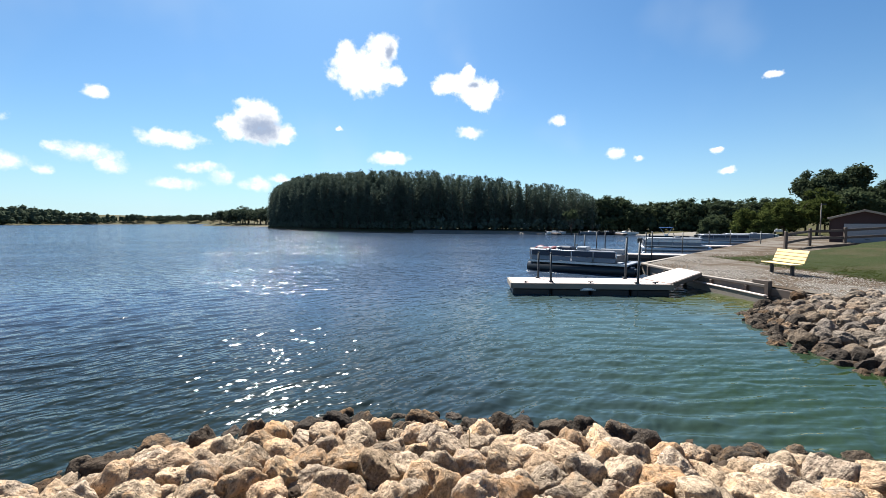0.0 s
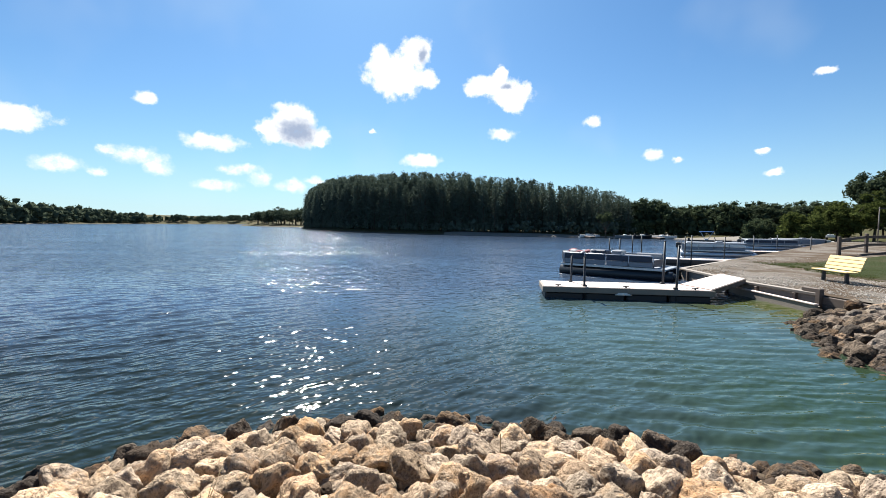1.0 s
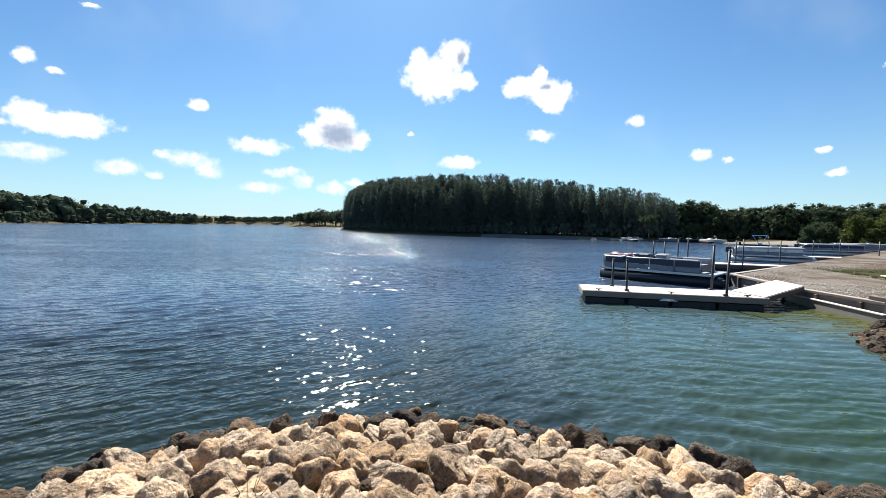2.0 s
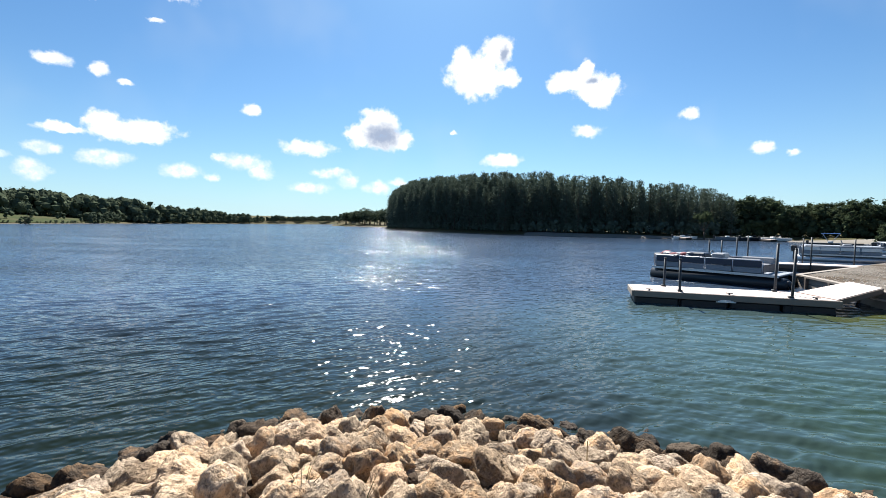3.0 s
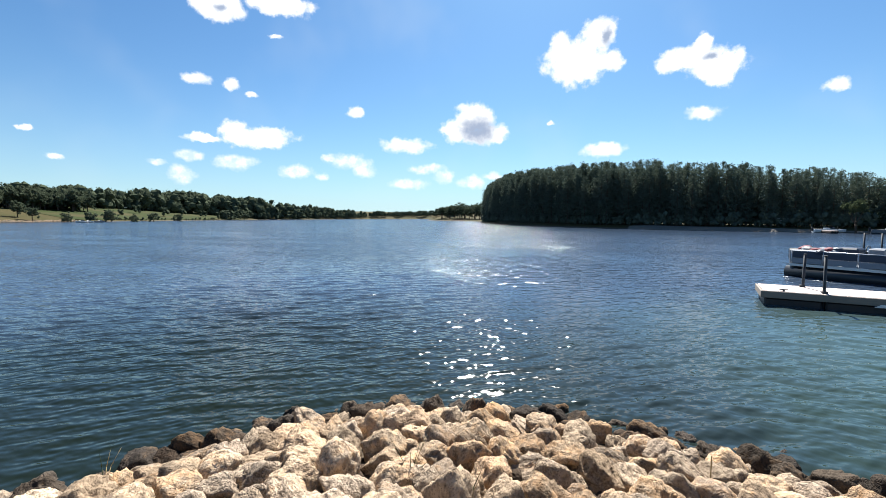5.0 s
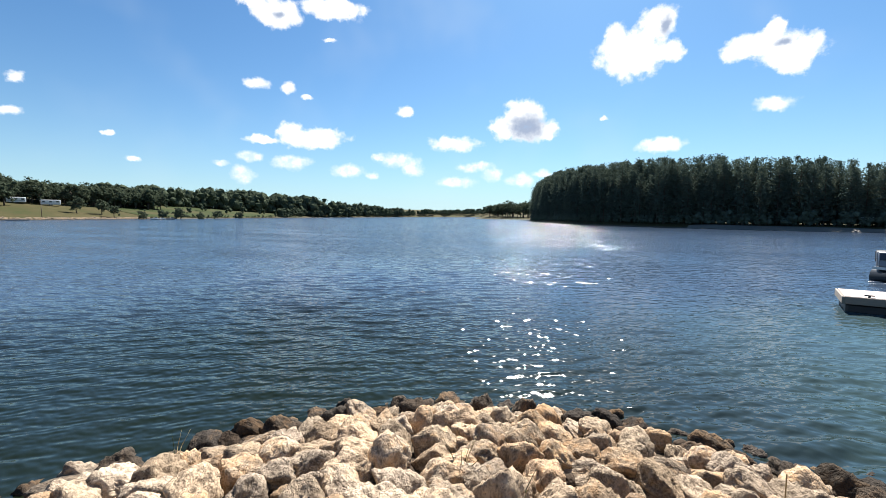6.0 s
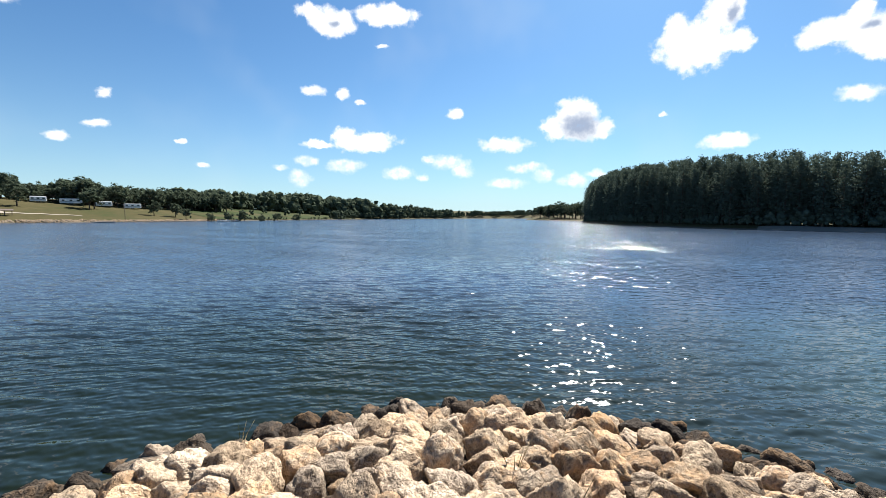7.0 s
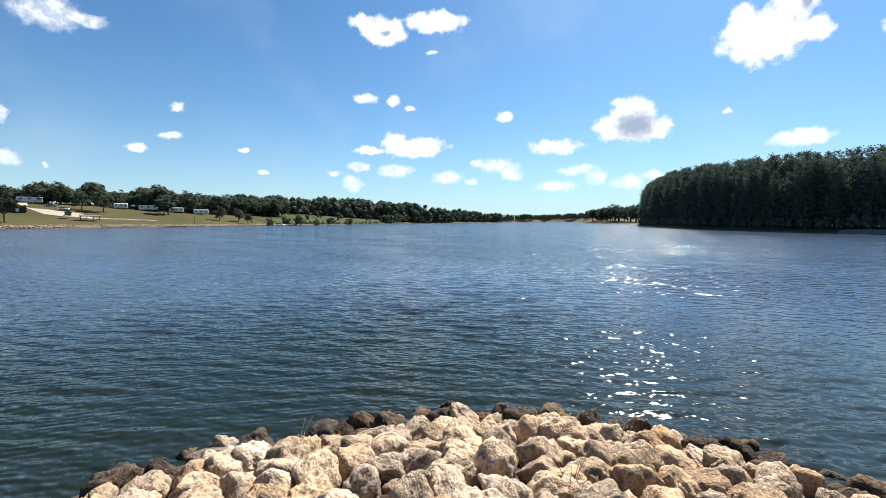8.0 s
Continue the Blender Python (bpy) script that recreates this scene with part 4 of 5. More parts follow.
def timber_run(name, a, b, z0, z1, thick, mat, parent, label="", piece=3.0):
    """A run of boards on edge between two places of the plan."""
    length, turn = math.dist(a, b), heading(a, b)
    n = max(1, round(length / piece))
    for k in range(n):
        t = (k + 0.5) / n
        bm = bmesh.new()
        box(bm, 0, 0, 0, length / n - 0.012, thick, z1 - z0, bevel=0.012)
        ob = part(name, bm, mat, parent, label)
        ob.matrix_basis = pose(a[0] + (b[0] - a[0]) * t, a[1] + (b[1] - a[1]) * t, (z0 + z1) / 2, 0, 0, turn)


def make_sea_wall():
    wall = thing("sea_wall", pose(0, 0, 0), "weathered timber sea wall round a gravel lot", "sea wall", kind="structure")
    for k, (a, b) in enumerate(zip(WALL_LINE, WALL_LINE[1:])):
        for z0, z1 in ((-0.6, -0.02), (-0.01, 0.22), (0.23, 0.46)):
            timber_run("board", a, b, z0, z1, 0.08, TIMBER, wall, piece=4.5)
        timber_run("cap", a, b, 0.465, 0.56, 0.24, TIMBER, wall, "pale weathered cap timber", 4.5)
        n = max(2, round(math.dist(a, b) / 1.6))
        turn = heading(a, b)
        for i in range(n):
            t = (i + 0.5) / n
            bm = bmesh.new()
            box(bm, 0, 0, 0, 0.12, 0.1, 1.1, bevel=0.01)
            ob = part("pile", bm, DARK_TIMBER, wall)
            ob.matrix_basis = pose(a[0] + (b[0] - a[0]) * t, a[1] + (b[1] - a[1]) * t, -0.1, 0, 0, turn) @ pose(0, 0.1, 0)
    # the lower ledge in front of the wall, beside the ramp
    boxes("post_stub", [(10.95, 14.45, 0.3, 0.16, 0.16, 0.8, 8)], DARK_TIMBER, wall, "", 0.01)
    boxes("rail_end", [(10.95, 14.75, 0.63, 0.18, 0.6, 0.12, 8)], DARK_TIMBER, wall, "", 0.01)
    for z0, z1 in ((-0.1, 0.19), (0.2, 0.47)):
        timber_run("return_board", (11.02, 14.4), (11.22, 12.7), z0, z1, 0.08, DARK_TIMBER, wall, "dark board at the wall's end", 2.0)
    return wall


sea_wall = make_sea_wall()


def dock_post(parent, x, y, top, foot=-0.8, r=0.04, lean=(0, 0)):
    return tubes("post", [((x, y, foot), (x + lean[0], y + lean[1], top), r, r, 10)], STEEL, parent)


def make_dock():
    """The floating dock with its four pipe posts."""
    a, b = (2.62, 16.65), (8.3, 16.25)
    length = math.dist(a, b)
    dock = thing("floating_dock", pose((a[0] + b[0]) / 2, (a[1] + b[1]) / 2, 0, 0, 0, heading(a, b)), "pale decked floating dock on black floats", "dock")
    w = 1.6
    for k in range(3):
        boxes("deck_panel", [((k - 1) * length / 3, 0, 0.41, length / 3 - 0.012, w, 0.04)], DECKING, dock, "sun-bleached deck panel", 0.006)
    for s in (-1, 1):
        boxes("side_beam", [(0, s * (w / 2 + 0.025), 0.32, length, 0.05, 0.2)], TIMBER, dock, "", 0.01)
        boxes("end_beam", [(s * (length / 2 + 0.03), 0, 0.32, 0.06, w + 0.1, 0.2)], TIMBER, dock, "", 0.01)
    for k in range(4):
        boxes("float", [((k - 1.5) * length / 4, 0, 0.06, length / 4 - 0.08, w - 0.1, 0.3)], BLACK, dock, "black plastic float", 0.04)
    for x, y, top, lean in ((-1.72, 0.62, 1.45, (0.03, 0)), (-1.4, -0.6, 1.5, (-0.02, 0)), (1.7, 0.72, 2.05, (0.05, 0)), (1.65, -0.72, 1.95, (0.07, 0))):
        post = dock_post(dock, x, y, top, lean=lean)
        boxes("bracket", [(x, y, 0.46, 0.14, 0.14, 0.07)], STEEL, post, "", 0.01)
        tubes("post_cap", [((x + lean[0], y + lean[1], top), (x + lean[0], y + lean[1], top + 0.03), 0.046, 0.04, 10)], BLACK, post)
    for x in (-2.35, 0.0, 2.3):
        boxes("cleat", [(x, -w / 2 + 0.08, 0.45, 0.05, 0.05, 0.05), (x, -w / 2 + 0.08, 0.48, 0.2, 0.035, 0.03)], BLACK, dock, "small dark mooring cleat")
    bm = bmesh.new()
    for k in range(3):
        tube(bm, (-0.4 + k * 0.05, -0.87, 0.19 + k * 0.03), (0.15 - k * 0.07, -0.88, 0.2 + k * 0.025), 0.018, n=6)
    part("mooring_rope", bm, WHITE, dock, "white rope hung along the dock's side")


make_dock()


def plank_between(name, corners, thick, mat, label, category):
    """A flat ramp over four corners, in order."""
    bm = bmesh.new()
    top = [bm.verts.new(c) for c in corners]
    low = [bm.verts.new((c[0], c[1], c[2] - thick)) for c in corners]
    bm.faces.new(top)
    bm.faces.new(low[::-1])
    for i in range(4):
        bm.faces.new((top[i], low[i], low[(i + 1) % 4], top[(i + 1) % 4]))
    bmesh.ops.recalc_face_normals(bm, faces=bm.faces)
    return bm


for z0, z1 in ((-0.5, -0.03), (-0.02, 0.25)):
    timber_run("ledge_beam", (10.3, 17.6), (10.47, 13.9), z0, z1, 0.1, TIMBER, sea_wall, "weathered lower beam at the water", 4.0)
timber_run("ledge_cap", (10.3, 17.6), (10.47, 13.9), 0.254, 0.3, 0.15, DECKING, sea_wall, "pale top of the lower beam", 4.0)
# added dark strip that stands in for shade between beam and wall
part("ledge_floor", plank_between("ledge_floor", [(10.34, 17.4, 0.16), (10.5, 14.0, 0.16), (10.98, 14.4, 0.16), (10.45, 17.4, 0.16)], 0.06, DARK_TIMBER, "", ""), DARK_TIMBER, sea_wall, "dark strip put in for the shaded gap behind the lower beam")
ramp = thing("gangway", pose(0, 0, 0), "pale ramp from the sea wall down to the dock", "gangway")
part("deck", plank_between("deck", [(8.2, 15.5, 0.46), (10.32, 17.2, 0.68), (10.3, 18.8, 0.69), (7.85, 16.95, 0.46)], 0.05, DECKING, "", ""), DECKING, ramp)
for a, b in (((8.2, 15.45, 0.44), (10.32, 17.14, 0.66)), ((7.85, 16.97, 0.44), (10.3, 18.82, 0.66))):
    part("side_beam", plank_between("side_beam", [a, b, (b[0], b[1] + 0.06, b[2]), (a[0], a[1] + 0.06, a[2])], 0.16, DARK_TIMBER, "", ""), DARK_TIMBER, ramp)


def pontoon_boat(a, b, label, side, cover=None, load=False):
    """A pontoon boat that lies from its stern a to its bow b."""
    l = math.dist(a, b)
    boat = thing("pontoon_boat", pose((a[0] + b[0]) / 2, (a[1] + b[1]) / 2, 0, 0, 0, heading(a, b)), label, "boat", "pontoon boats")
    w = 2.4
    for s in (-1, 1):
        bm = bmesh.new()
        y = s * (w / 2 - 0.32)
        tube(bm, (-l / 2, y, 0.16), (l / 2 - 0.5, y, 0.16), 0.32, n=20)
        tube(bm, (l / 2 - 0.5, y, 0.16), (l / 2 - 0.12, y, 0.22), 0.32, 0.22, 20)
        tube(bm, (l / 2 - 0.12, y, 0.22), (l / 2, y, 0.26), 0.22, 0.05, 20)
        part("pontoon", bm, ALU if cover else HULL, boat, "dull metal float tube")
    boxes("deck", [(-0.15, 0, 0.53, l - 0.5, w, 0.08)], GREY, boat, "", 0.02)
    boxes("deck_trim", [(-0.15, s * (w / 2 + 0.012), 0.53, l - 0.5, 0.024, 0.11) for s in (-1, 1)], ALU, boat)
    x0, x1 = -l / 2 + 0.25, l / 2 - 1.0
    n = 4
    for s in (-1, 1):
        for k in range(n):
            c = x0 + (x1 - x0) * (k + 0.5) / n
            boxes("fence_panel", [(c, s * (w / 2 - 0.05), 1.0, (x1 - x0) / n - 0.07, 0.025, 0.27)], side, boat, "", 0.005)
            boxes("kick_panel", [(c, s * (w / 2 - 0.05), 0.72, (x1 - x0) / n - 0.07, 0.025, 0.23)], GREY, boat, "grey lower side panel", 0.005)
        tubes("rail", [((x0, s * (w / 2 - 0.05), 1.16), (x1, s * (w / 2 - 0.05), 1.16), 0.02, 0.02, 8)], ALU, boat)
        for k in range(n + 1):
            c = x0 + (x1 - x0) * k / n
            tubes("stanchion", [((c, s * (w / 2 - 0.05), 0.56), (c, s * (w / 2 - 0.05), 1.16), 0.018, 0.018, 6)], ALU, boat)
    for x in (x0, x1):
        boxes("end_panel", [(x, 0, 0.8, 0.025, w - 0.3, 0.34)], side, boat, "", 0.005)
    for x, y, sx, sy in ((x0 + 0.45, 0.75, 1.2, 0.6), (x0 + 0.45, -0.75, 1.2, 0.6), (x1 - 0.75, 0.75, 1.3, 0.6), (x1 - 0.75, -0.75, 1.3, 0.6)):
        seat = boxes("bench_seat", [(x, y, 0.74, sx, sy, 0.36)], SEAT, boat, "", 0.04)
        boxes("seat_back", [(x, y + math.copysign(0.26, y), 1.04, sx, 0.14, 0.34)], SEAT, seat, "", 0.04)
    console = boxes("console", [(0.1, -0.6, 0.98, 0.55, 0.7, 0.82)], GREY, boat, "grey helm console", 0.05)
    bm = bmesh.new()
    for k in range(14):
        a0, a1 = k * 0.4488, (k + 1) * 0.4488
        tube(bm, (-0.28, -0.6 + 0.19 * math.cos(a0), 1.3 + 0.19 * math.sin(a0)), (-0.28, -0.6 + 0.19 * math.cos(a1), 1.3 + 0.19 * math.sin(a1)), 0.018, n=6)
    part("steering_wheel", bm, BLACK, console)
    boxes("outboard_motor", [(-l / 2 - 0.15, 0, 0.95, 0.4, 0.36, 0.5), (-l / 2 - 0.12, 0, 0.35, 0.16, 0.14, 0.9)], BLACK, boat, "", 0.05)
    if load:
        boxes("fold_top", [(-0.95, -0.5, 1.22, 0.9, 0.7, 0.3)], NAVY, boat, "dark folded canopy in its boot", 0.06)
        rr = random.Random(2)
        for k in range(9):
            bm = bmesh.new()
            bmesh.ops.create_icosphere(bm, subdivisions=2, radius=0.2, matrix=Matrix.Diagonal((1.4, 1.0, 0.7, 1)))
            ob = part("life_jacket", bm, (RED, SEAT, NAVY)[k % 3], boat)
            ob.matrix_basis = pose(x0 + 0.2 + k * 0.17, -0.75 + rr.uniform(-0.25, 0.25), 1.18 + rr.uniform(-0.05, 0.06), 0, rr.uniform(-20, 20), rr.uniform(0, 180))
        boxes("cooler", [(0.85, -0.7, 1.02, 0.9, 0.5, 0.2)], WHITE, boat, "white cooler lid", 0.03)
    if cover:
        boxes("cover", [(-0.2, 0, 1.2, l - 1.3, w - 0.05, 0.14)], cover, boat, "fitted mooring cover", 0.06)
    return boat


pontoon_boat((5.5, 25.5), (10.2, 22.0), "dark grey pontoon boat with life jackets, moored by the wall", NAVY, None, True)
pontoon_boat((19.6, 42.7), (25.2, 40.6), "silver pontoon boat with a grey cover at a farther dock", ALU, GREY, False)
pontoon_boat((33.8, 57.5), (40.2, 55.8), "dark covered pontoon boat at the far end of the wall", NAVY, GREY, False)
pontoon_boat((40.8, 62.5), (47.2, 61.0), "grey pontoon boat under a pale cover", GREY, SEAT, False)


def fixed_dock(a, b, w, posts, label):
    length = math.dist(a, b)
    dock = thing("pier", pose((a[0] + b[0]) / 2, (a[1] + b[1]) / 2, 0, 0, 0, heading(a, b)), label, "dock", "piers")
    boxes("deck", [(0, 0, 0.44, length, w, 0.06)], DECKING, dock, "", 0.01)
    for s in (-1, 1):
        boxes("side_beam", [(0, s * (w / 2 - 0.03), 0.3, length, 0.05, 0.22)], DARK_TIMBER, dock)
    boxes("float", [(0, 0, 0.06, length - 0.3, w - 0.2, 0.26)], BLACK, dock, "", 0.03)
    for x, y, top in posts:
        dock_post(dock, x, y, top)
    return dock


fixed_dock((11.1, 31.6), (17.3, 30.0), 1.4, [(-3.0, 0.75, 2.0), (-2.4, 0.75, 2.1), (0.4, 0.75, 2.0), (0.5, -0.75, 2.1), (2.8, 0.75, 2.0)], "narrow pale pier with pipe posts beyond the moored boat")
fixed_dock((26, 42.5), (31.0, 42.0), 1.3, [(-2, 0.7, 1.9), (0, 0.7, 2.0), (2, -0.7, 1.9)], "narrow pale pier beside moored boats")
fixed_dock((7.9, 30.2), (11.5, 29.2), 0.6, [(-0.6, 0.0, 1.85), (0.05, 0.0, 1.85)], "low pier end with two thin posts")


def make_bench():
    bench = thing("park_bench", pose(14.15, 18.0, float(lot_height(14.2, 18.0)), 0, 0, -94), "yellow slatted park bench on dark metal legs", "bench")
    for k in range(3):
        boxes("seat_slat", [(0, -0.18 + k * 0.15, 0.45, 1.83, 0.13, 0.04)], YELLOW_WOOD, bench, "", 0.006)
    for k in range(4):
        boxes("back_slat", [(0, 0.27 + k * 0.05, 0.55 + k * 0.135, 1.83, 0.035, 0.12, 0, -18)], YELLOW_WOOD, bench, "", 0.006)
    for s in (-1, 1):
        boxes("leg", [(s * 0.6, 0.02, 0.21, 0.07, 0.12, 0.42), (s * 0.6, 0.04, 0.415, 0.06, 0.5, 0.05), (s * 0.6, 0.36, 0.7, 0.05, 0.05, 0.56, 0, -18)], BLACK, bench)


make_bench()


def make_shed():
    z = float(lot_height(40, 41)) - 0.1
    shed = thing("boat_house", pose(41.8 + 3.5 * 0.68, 43.0 + 3.5 * 0.73, z, 0, 0, 47), "low red-brown wooden building with a pale roller door", "building")
    l, w, h = 7.0, 4.8, 2.45
    for name, row in (("wall_front", (0, -w / 2, h / 2, l, 0.2, h)), ("wall_back", (0, w / 2, h / 2, l, 0.2, h))):
        boxes("wall", [row], BROWN_SIDING, shed)
    for sx in (-1, 1):
        bm = bmesh.new()
        pts = [(-w / 2, 0), (w / 2, 0), (w / 2, h), (0, h + 0.95), (-w / 2, h)]
        rings = [[bm.verts.new((sx * l / 2 + t, y, q)) for y, q in pts] for t in (-0.1, 0.1)]
        bm.faces.new(rings[0][::-1])
        bm.faces.new(rings[1])
        for i in range(5):
            bm.faces.new((rings[0][i], rings[0][(i + 1) % 5], rings[1][(i + 1) % 5], rings[1][i]))
        bmesh.ops.recalc_face_normals(bm, faces=bm.faces)
        part("gable_wall", bm, BROWN_SIDING, shed)
    for s in (-1, 1):
        boxes("roof", [(0, s * (w / 4 + 0.12), h + 0.5, l + 0.9, w / 2 + 0.55, 0.12, 0, -s * 16.1)], TAN, shed, "pale shingle roof", 0.02)
    door = boxes("door", [(-l / 2 - 0.12, -0.3, 1.05, 0.06, 3.5, 1.9)], DOOR_PAINT, shed, "pale roller door", 0.01)
    for k in range(3):
        boxes("joint", [(-l / 2 - 0.155, -0.3, 0.55 + 0.5 * k, 0.012, 3.5, 0.03)], GREY, door)
    boxes("door_handle", [(-l / 2 - 0.17, -0.3, 0.42, 0.05, 0.3, 0.05)], BLACK, door, "dark door handle")
    for s in (-1, 1):
        boxes("gable_trim", [(-l / 2 - 0.42, s * (w / 4 + 0.12), h + 0.48, 0.05, w / 2 + 0.5, 0.2, 0, -s * 16.1)], TAN, shed, "pale board along the gable", 0.01)


make_shed()


def sloping_board(name, a, b, thick, deep, mat, parent):
    """A board on edge whose top runs from a to b."""
    side = [(a[0], a[1], a[2]), (b[0], b[1], b[2]), (b[0], b[1] + thick, b[2]), (a[0], a[1] + thick, a[2])]
    return part(name, plank_between(name, side, deep, mat, "", ""), mat, parent)


def make_rail():
    rail = thing("guard_rail", pose(0, 0, 0), "brown timber guard rail beside the lawn", "railing")
    pts = [(26.5, 33.4, 0.7), (32.0, 37.7, 0.9), (34.7, 37.3, 1.0), (36.8, 35.5, 1.25), (40.5, 32, 1.6)]
    for x, y, z in pts:
        boxes("post", [(x, y, z + 0.5, 0.2, 0.2, 1.7)], DARK_TIMBER, rail, "", 0.02)
    for a, b in zip(pts, pts[1:]):
        for h in (0.55, 1.18):
            sloping_board("rail", (a[0], a[1], a[2] + h), (b[0], b[1], b[2] + h), 0.08, 0.2, DARK_TIMBER, rail)


make_rail()
kerb = thing("timber_edging", pose(0, 0, 0), "dark timber edging between lawn and path", "edging", kind="structure")
for a, b in (((28.4, 34.0, 0.75), (31.8, 35.6, 0.9)), ((31.8, 35.6, 0.9), (34.9, 36.4, 1.05)), ((34.9, 36.4, 1.05), (40.5, 31.2, 1.45))):
    sloping_board("board", a, b, 0.14, 1.0, DARK_TIMBER, kerb)

cotton = broadleaf(71, 10.0, 5.6, DARK_LEAF, "large spreading tree with broken crown behind the building", "cottonwood_tree", 0.22, 84, 60, "")
drop(cotton, 70, 78, 40, 1.27)
for k, (x, y, s, leaf) in enumerate(((47, 66, 0.66, SUNNY_LEAF), (52, 66, 0.72, SUNNY_LEAF), (57, 66, 0.74, SUNNY_LEAF), (66, 70, 0.85, LEAF), (60, 76, 0.8, LEAF), (78, 76, 0.95, DARK_LEAF), (86, 78, 0.9, LEAF), (44, 70, 0.6, LEAF))):
    t = broadleaf(80 + k, 10.0, 5.2, leaf, "sunlit yellow-green tree by the car park" if leaf is SUNNY_LEAF else "dark green tree by the car park", "park_tree", 0.08, 80, 44, "trees by the car park")
    drop(t, x, y, k * 70, s)


# ---- far shores ----
def caravan(x, y, turn, l, label):
    c = thing("camper_trailer", pose(x, y, float(land(x, y)), 0, 0, turn), label, "camper", "campers on the far shore")
    body = boxes("body", [(0, 0, 1.9, l, 2.5, 2.6)], WHITE, c, "", 0.18)
    for s in (-1, 1):
        boxes("stripe", [(0, s * 1.255, 1.5, l - 0.6, 0.012, 0.25)], GREY, body, "grey side stripe")
    boxes("door", [(l * 0.17, 1.262, 1.75, 0.75, 0.03, 1.9)], WHITE, body, "", 0.01)
    for k in range(3):
        for s in (-1, 1):
            boxes("window", [(-l / 3 + k * l / 3, s * 1.257, 2.2, 1.1, 0.014, 0.7)], GLASS, c)
    for s in (-1, 1):
        for k in (-0.5, 0.5):
            tubes("wheel", [((k, s * 1.05, 0.36), (k, s * 1.25, 0.36), 0.36, 0.36, 14)], BLACK, c)
    boxes("awning", [(0, 2.2, 2.75, l * 0.5, 1.9, 0.05, 0, -8)], WHITE, c)
    return c


def west(az, dist):
    """A place on the far western shore, by bearing and distance."""
    return dist * math.sin(radians(az)), dist * math.cos(radians(az))


for az, dist, l in ((-89.8, 300, 10), (-80.4, 305, 9.5), (-77.8, 308, 7.5), (-75.4, 312, 8.5), (-82.8, 300, 6.5)):
    caravan(*west(az, dist + 10), -az, l, "white camper trailer parked before the trees")


def car(x, y, turn, paint, label, z=None):
    c = thing("parked_car", pose(x, y, float(land(x, y)) if z is None else z, 0, 0, turn), label, "car", "parked cars")
    boxes("body", [(0, 0, 0.75, 4.5, 1.8, 0.62)], paint, c, "", 0.12)
    boxes("cabin", [(-0.2, 0, 1.3, 2.5, 1.6, 0.56)], GLASS, c, "dark glazed cabin", 0.16)
    boxes("roof", [(-0.2, 0, 1.58, 1.9, 1.5, 0.06)], paint, c, "", 0.02)
    for sx in (-1.4, 1.4):
        for sy in (-1, 1):
            wheel = tubes("wheel", [((sx, sy * 0.72, 0.33), (sx, sy * 0.92, 0.33), 0.33, 0.33, 14)], BLACK, c)
            tubes("rim", [((sx, sy * 0.9, 0.33), (sx, sy * 0.93, 0.33), 0.2, 0.18, 12)], ALU, wheel)
    return c


car(*west(-88.3, 298), 84, GREY, "grey car parked on the far shore")
car(*west(-87.4, 285), 70, WHITE, "white car parked on the far shore")
car(*west(-91.8, 286), 88, WHITE, "white car parked on the far shore")
car(64, 82, 50, WHITE, "white car parked beyond the lawn")


def ground_patch(name, corners, mat, label, category, lift=0.12, n=10):
    """A strip of ground laid over the land between four places."""
    (ax, ay), (bx, by), (cx, cy), (dx, dy) = corners
    u, v = np.meshgrid(np.linspace(0, 1, 3 * n), np.linspace(0, 1, n), indexing="ij")
    x = (1 - u) * (1 - v) * ax + u * (1 - v) * bx + u * v * cx + (1 - u) * v * dx
    y = (1 - u) * (1 - v) * ay + u * (1 - v) * by + u * v * cy + (1 - u) * v * dy
    x = x + 0.8 * np.sin(y * 0.7) * ((v == 0) | (v == 1))
    z = land(x, y) + lift
    i = np.arange(3 * n - 1)[:, None] * n + np.arange(n - 1)[None, :]
    faces = np.stack([i, i + n, i + n + 1, i + 1], -1).reshape(-1, 4)
    return sheet(name, np.stack([x.ravel(), y.ravel(), z.ravel()], 1).tolist(), faces.tolist(), mat, True, label, category)


ground_patch("sandy_road", [west(-90.2, 290), west(-86.2, 276), west(-84.8, 258), west(-88.8, 266)], SAND, "pale sandy parking place on the far shore", "road")
ground_patch("sandy_path", [west(-85.2, 262), west(-79.6, 264), west(-79.6, 262.4), west(-85.2, 259.5)], SAND, "pale sandy path on the far shore", "path")
ground_patch("meadow", [(-288.5, 118), (-392, 312), (-426, 300), (-364, 100)], MEADOW, "rough green meadow on the far hillside", "meadow", 0.2, 16)
ground_patch("near_beach", [(-8, 118.5), (58, 95.5), (57, 90), (-8, 114.2)], BEACH, "narrow sandy beach below the wood", "beach", 0.05, 14)


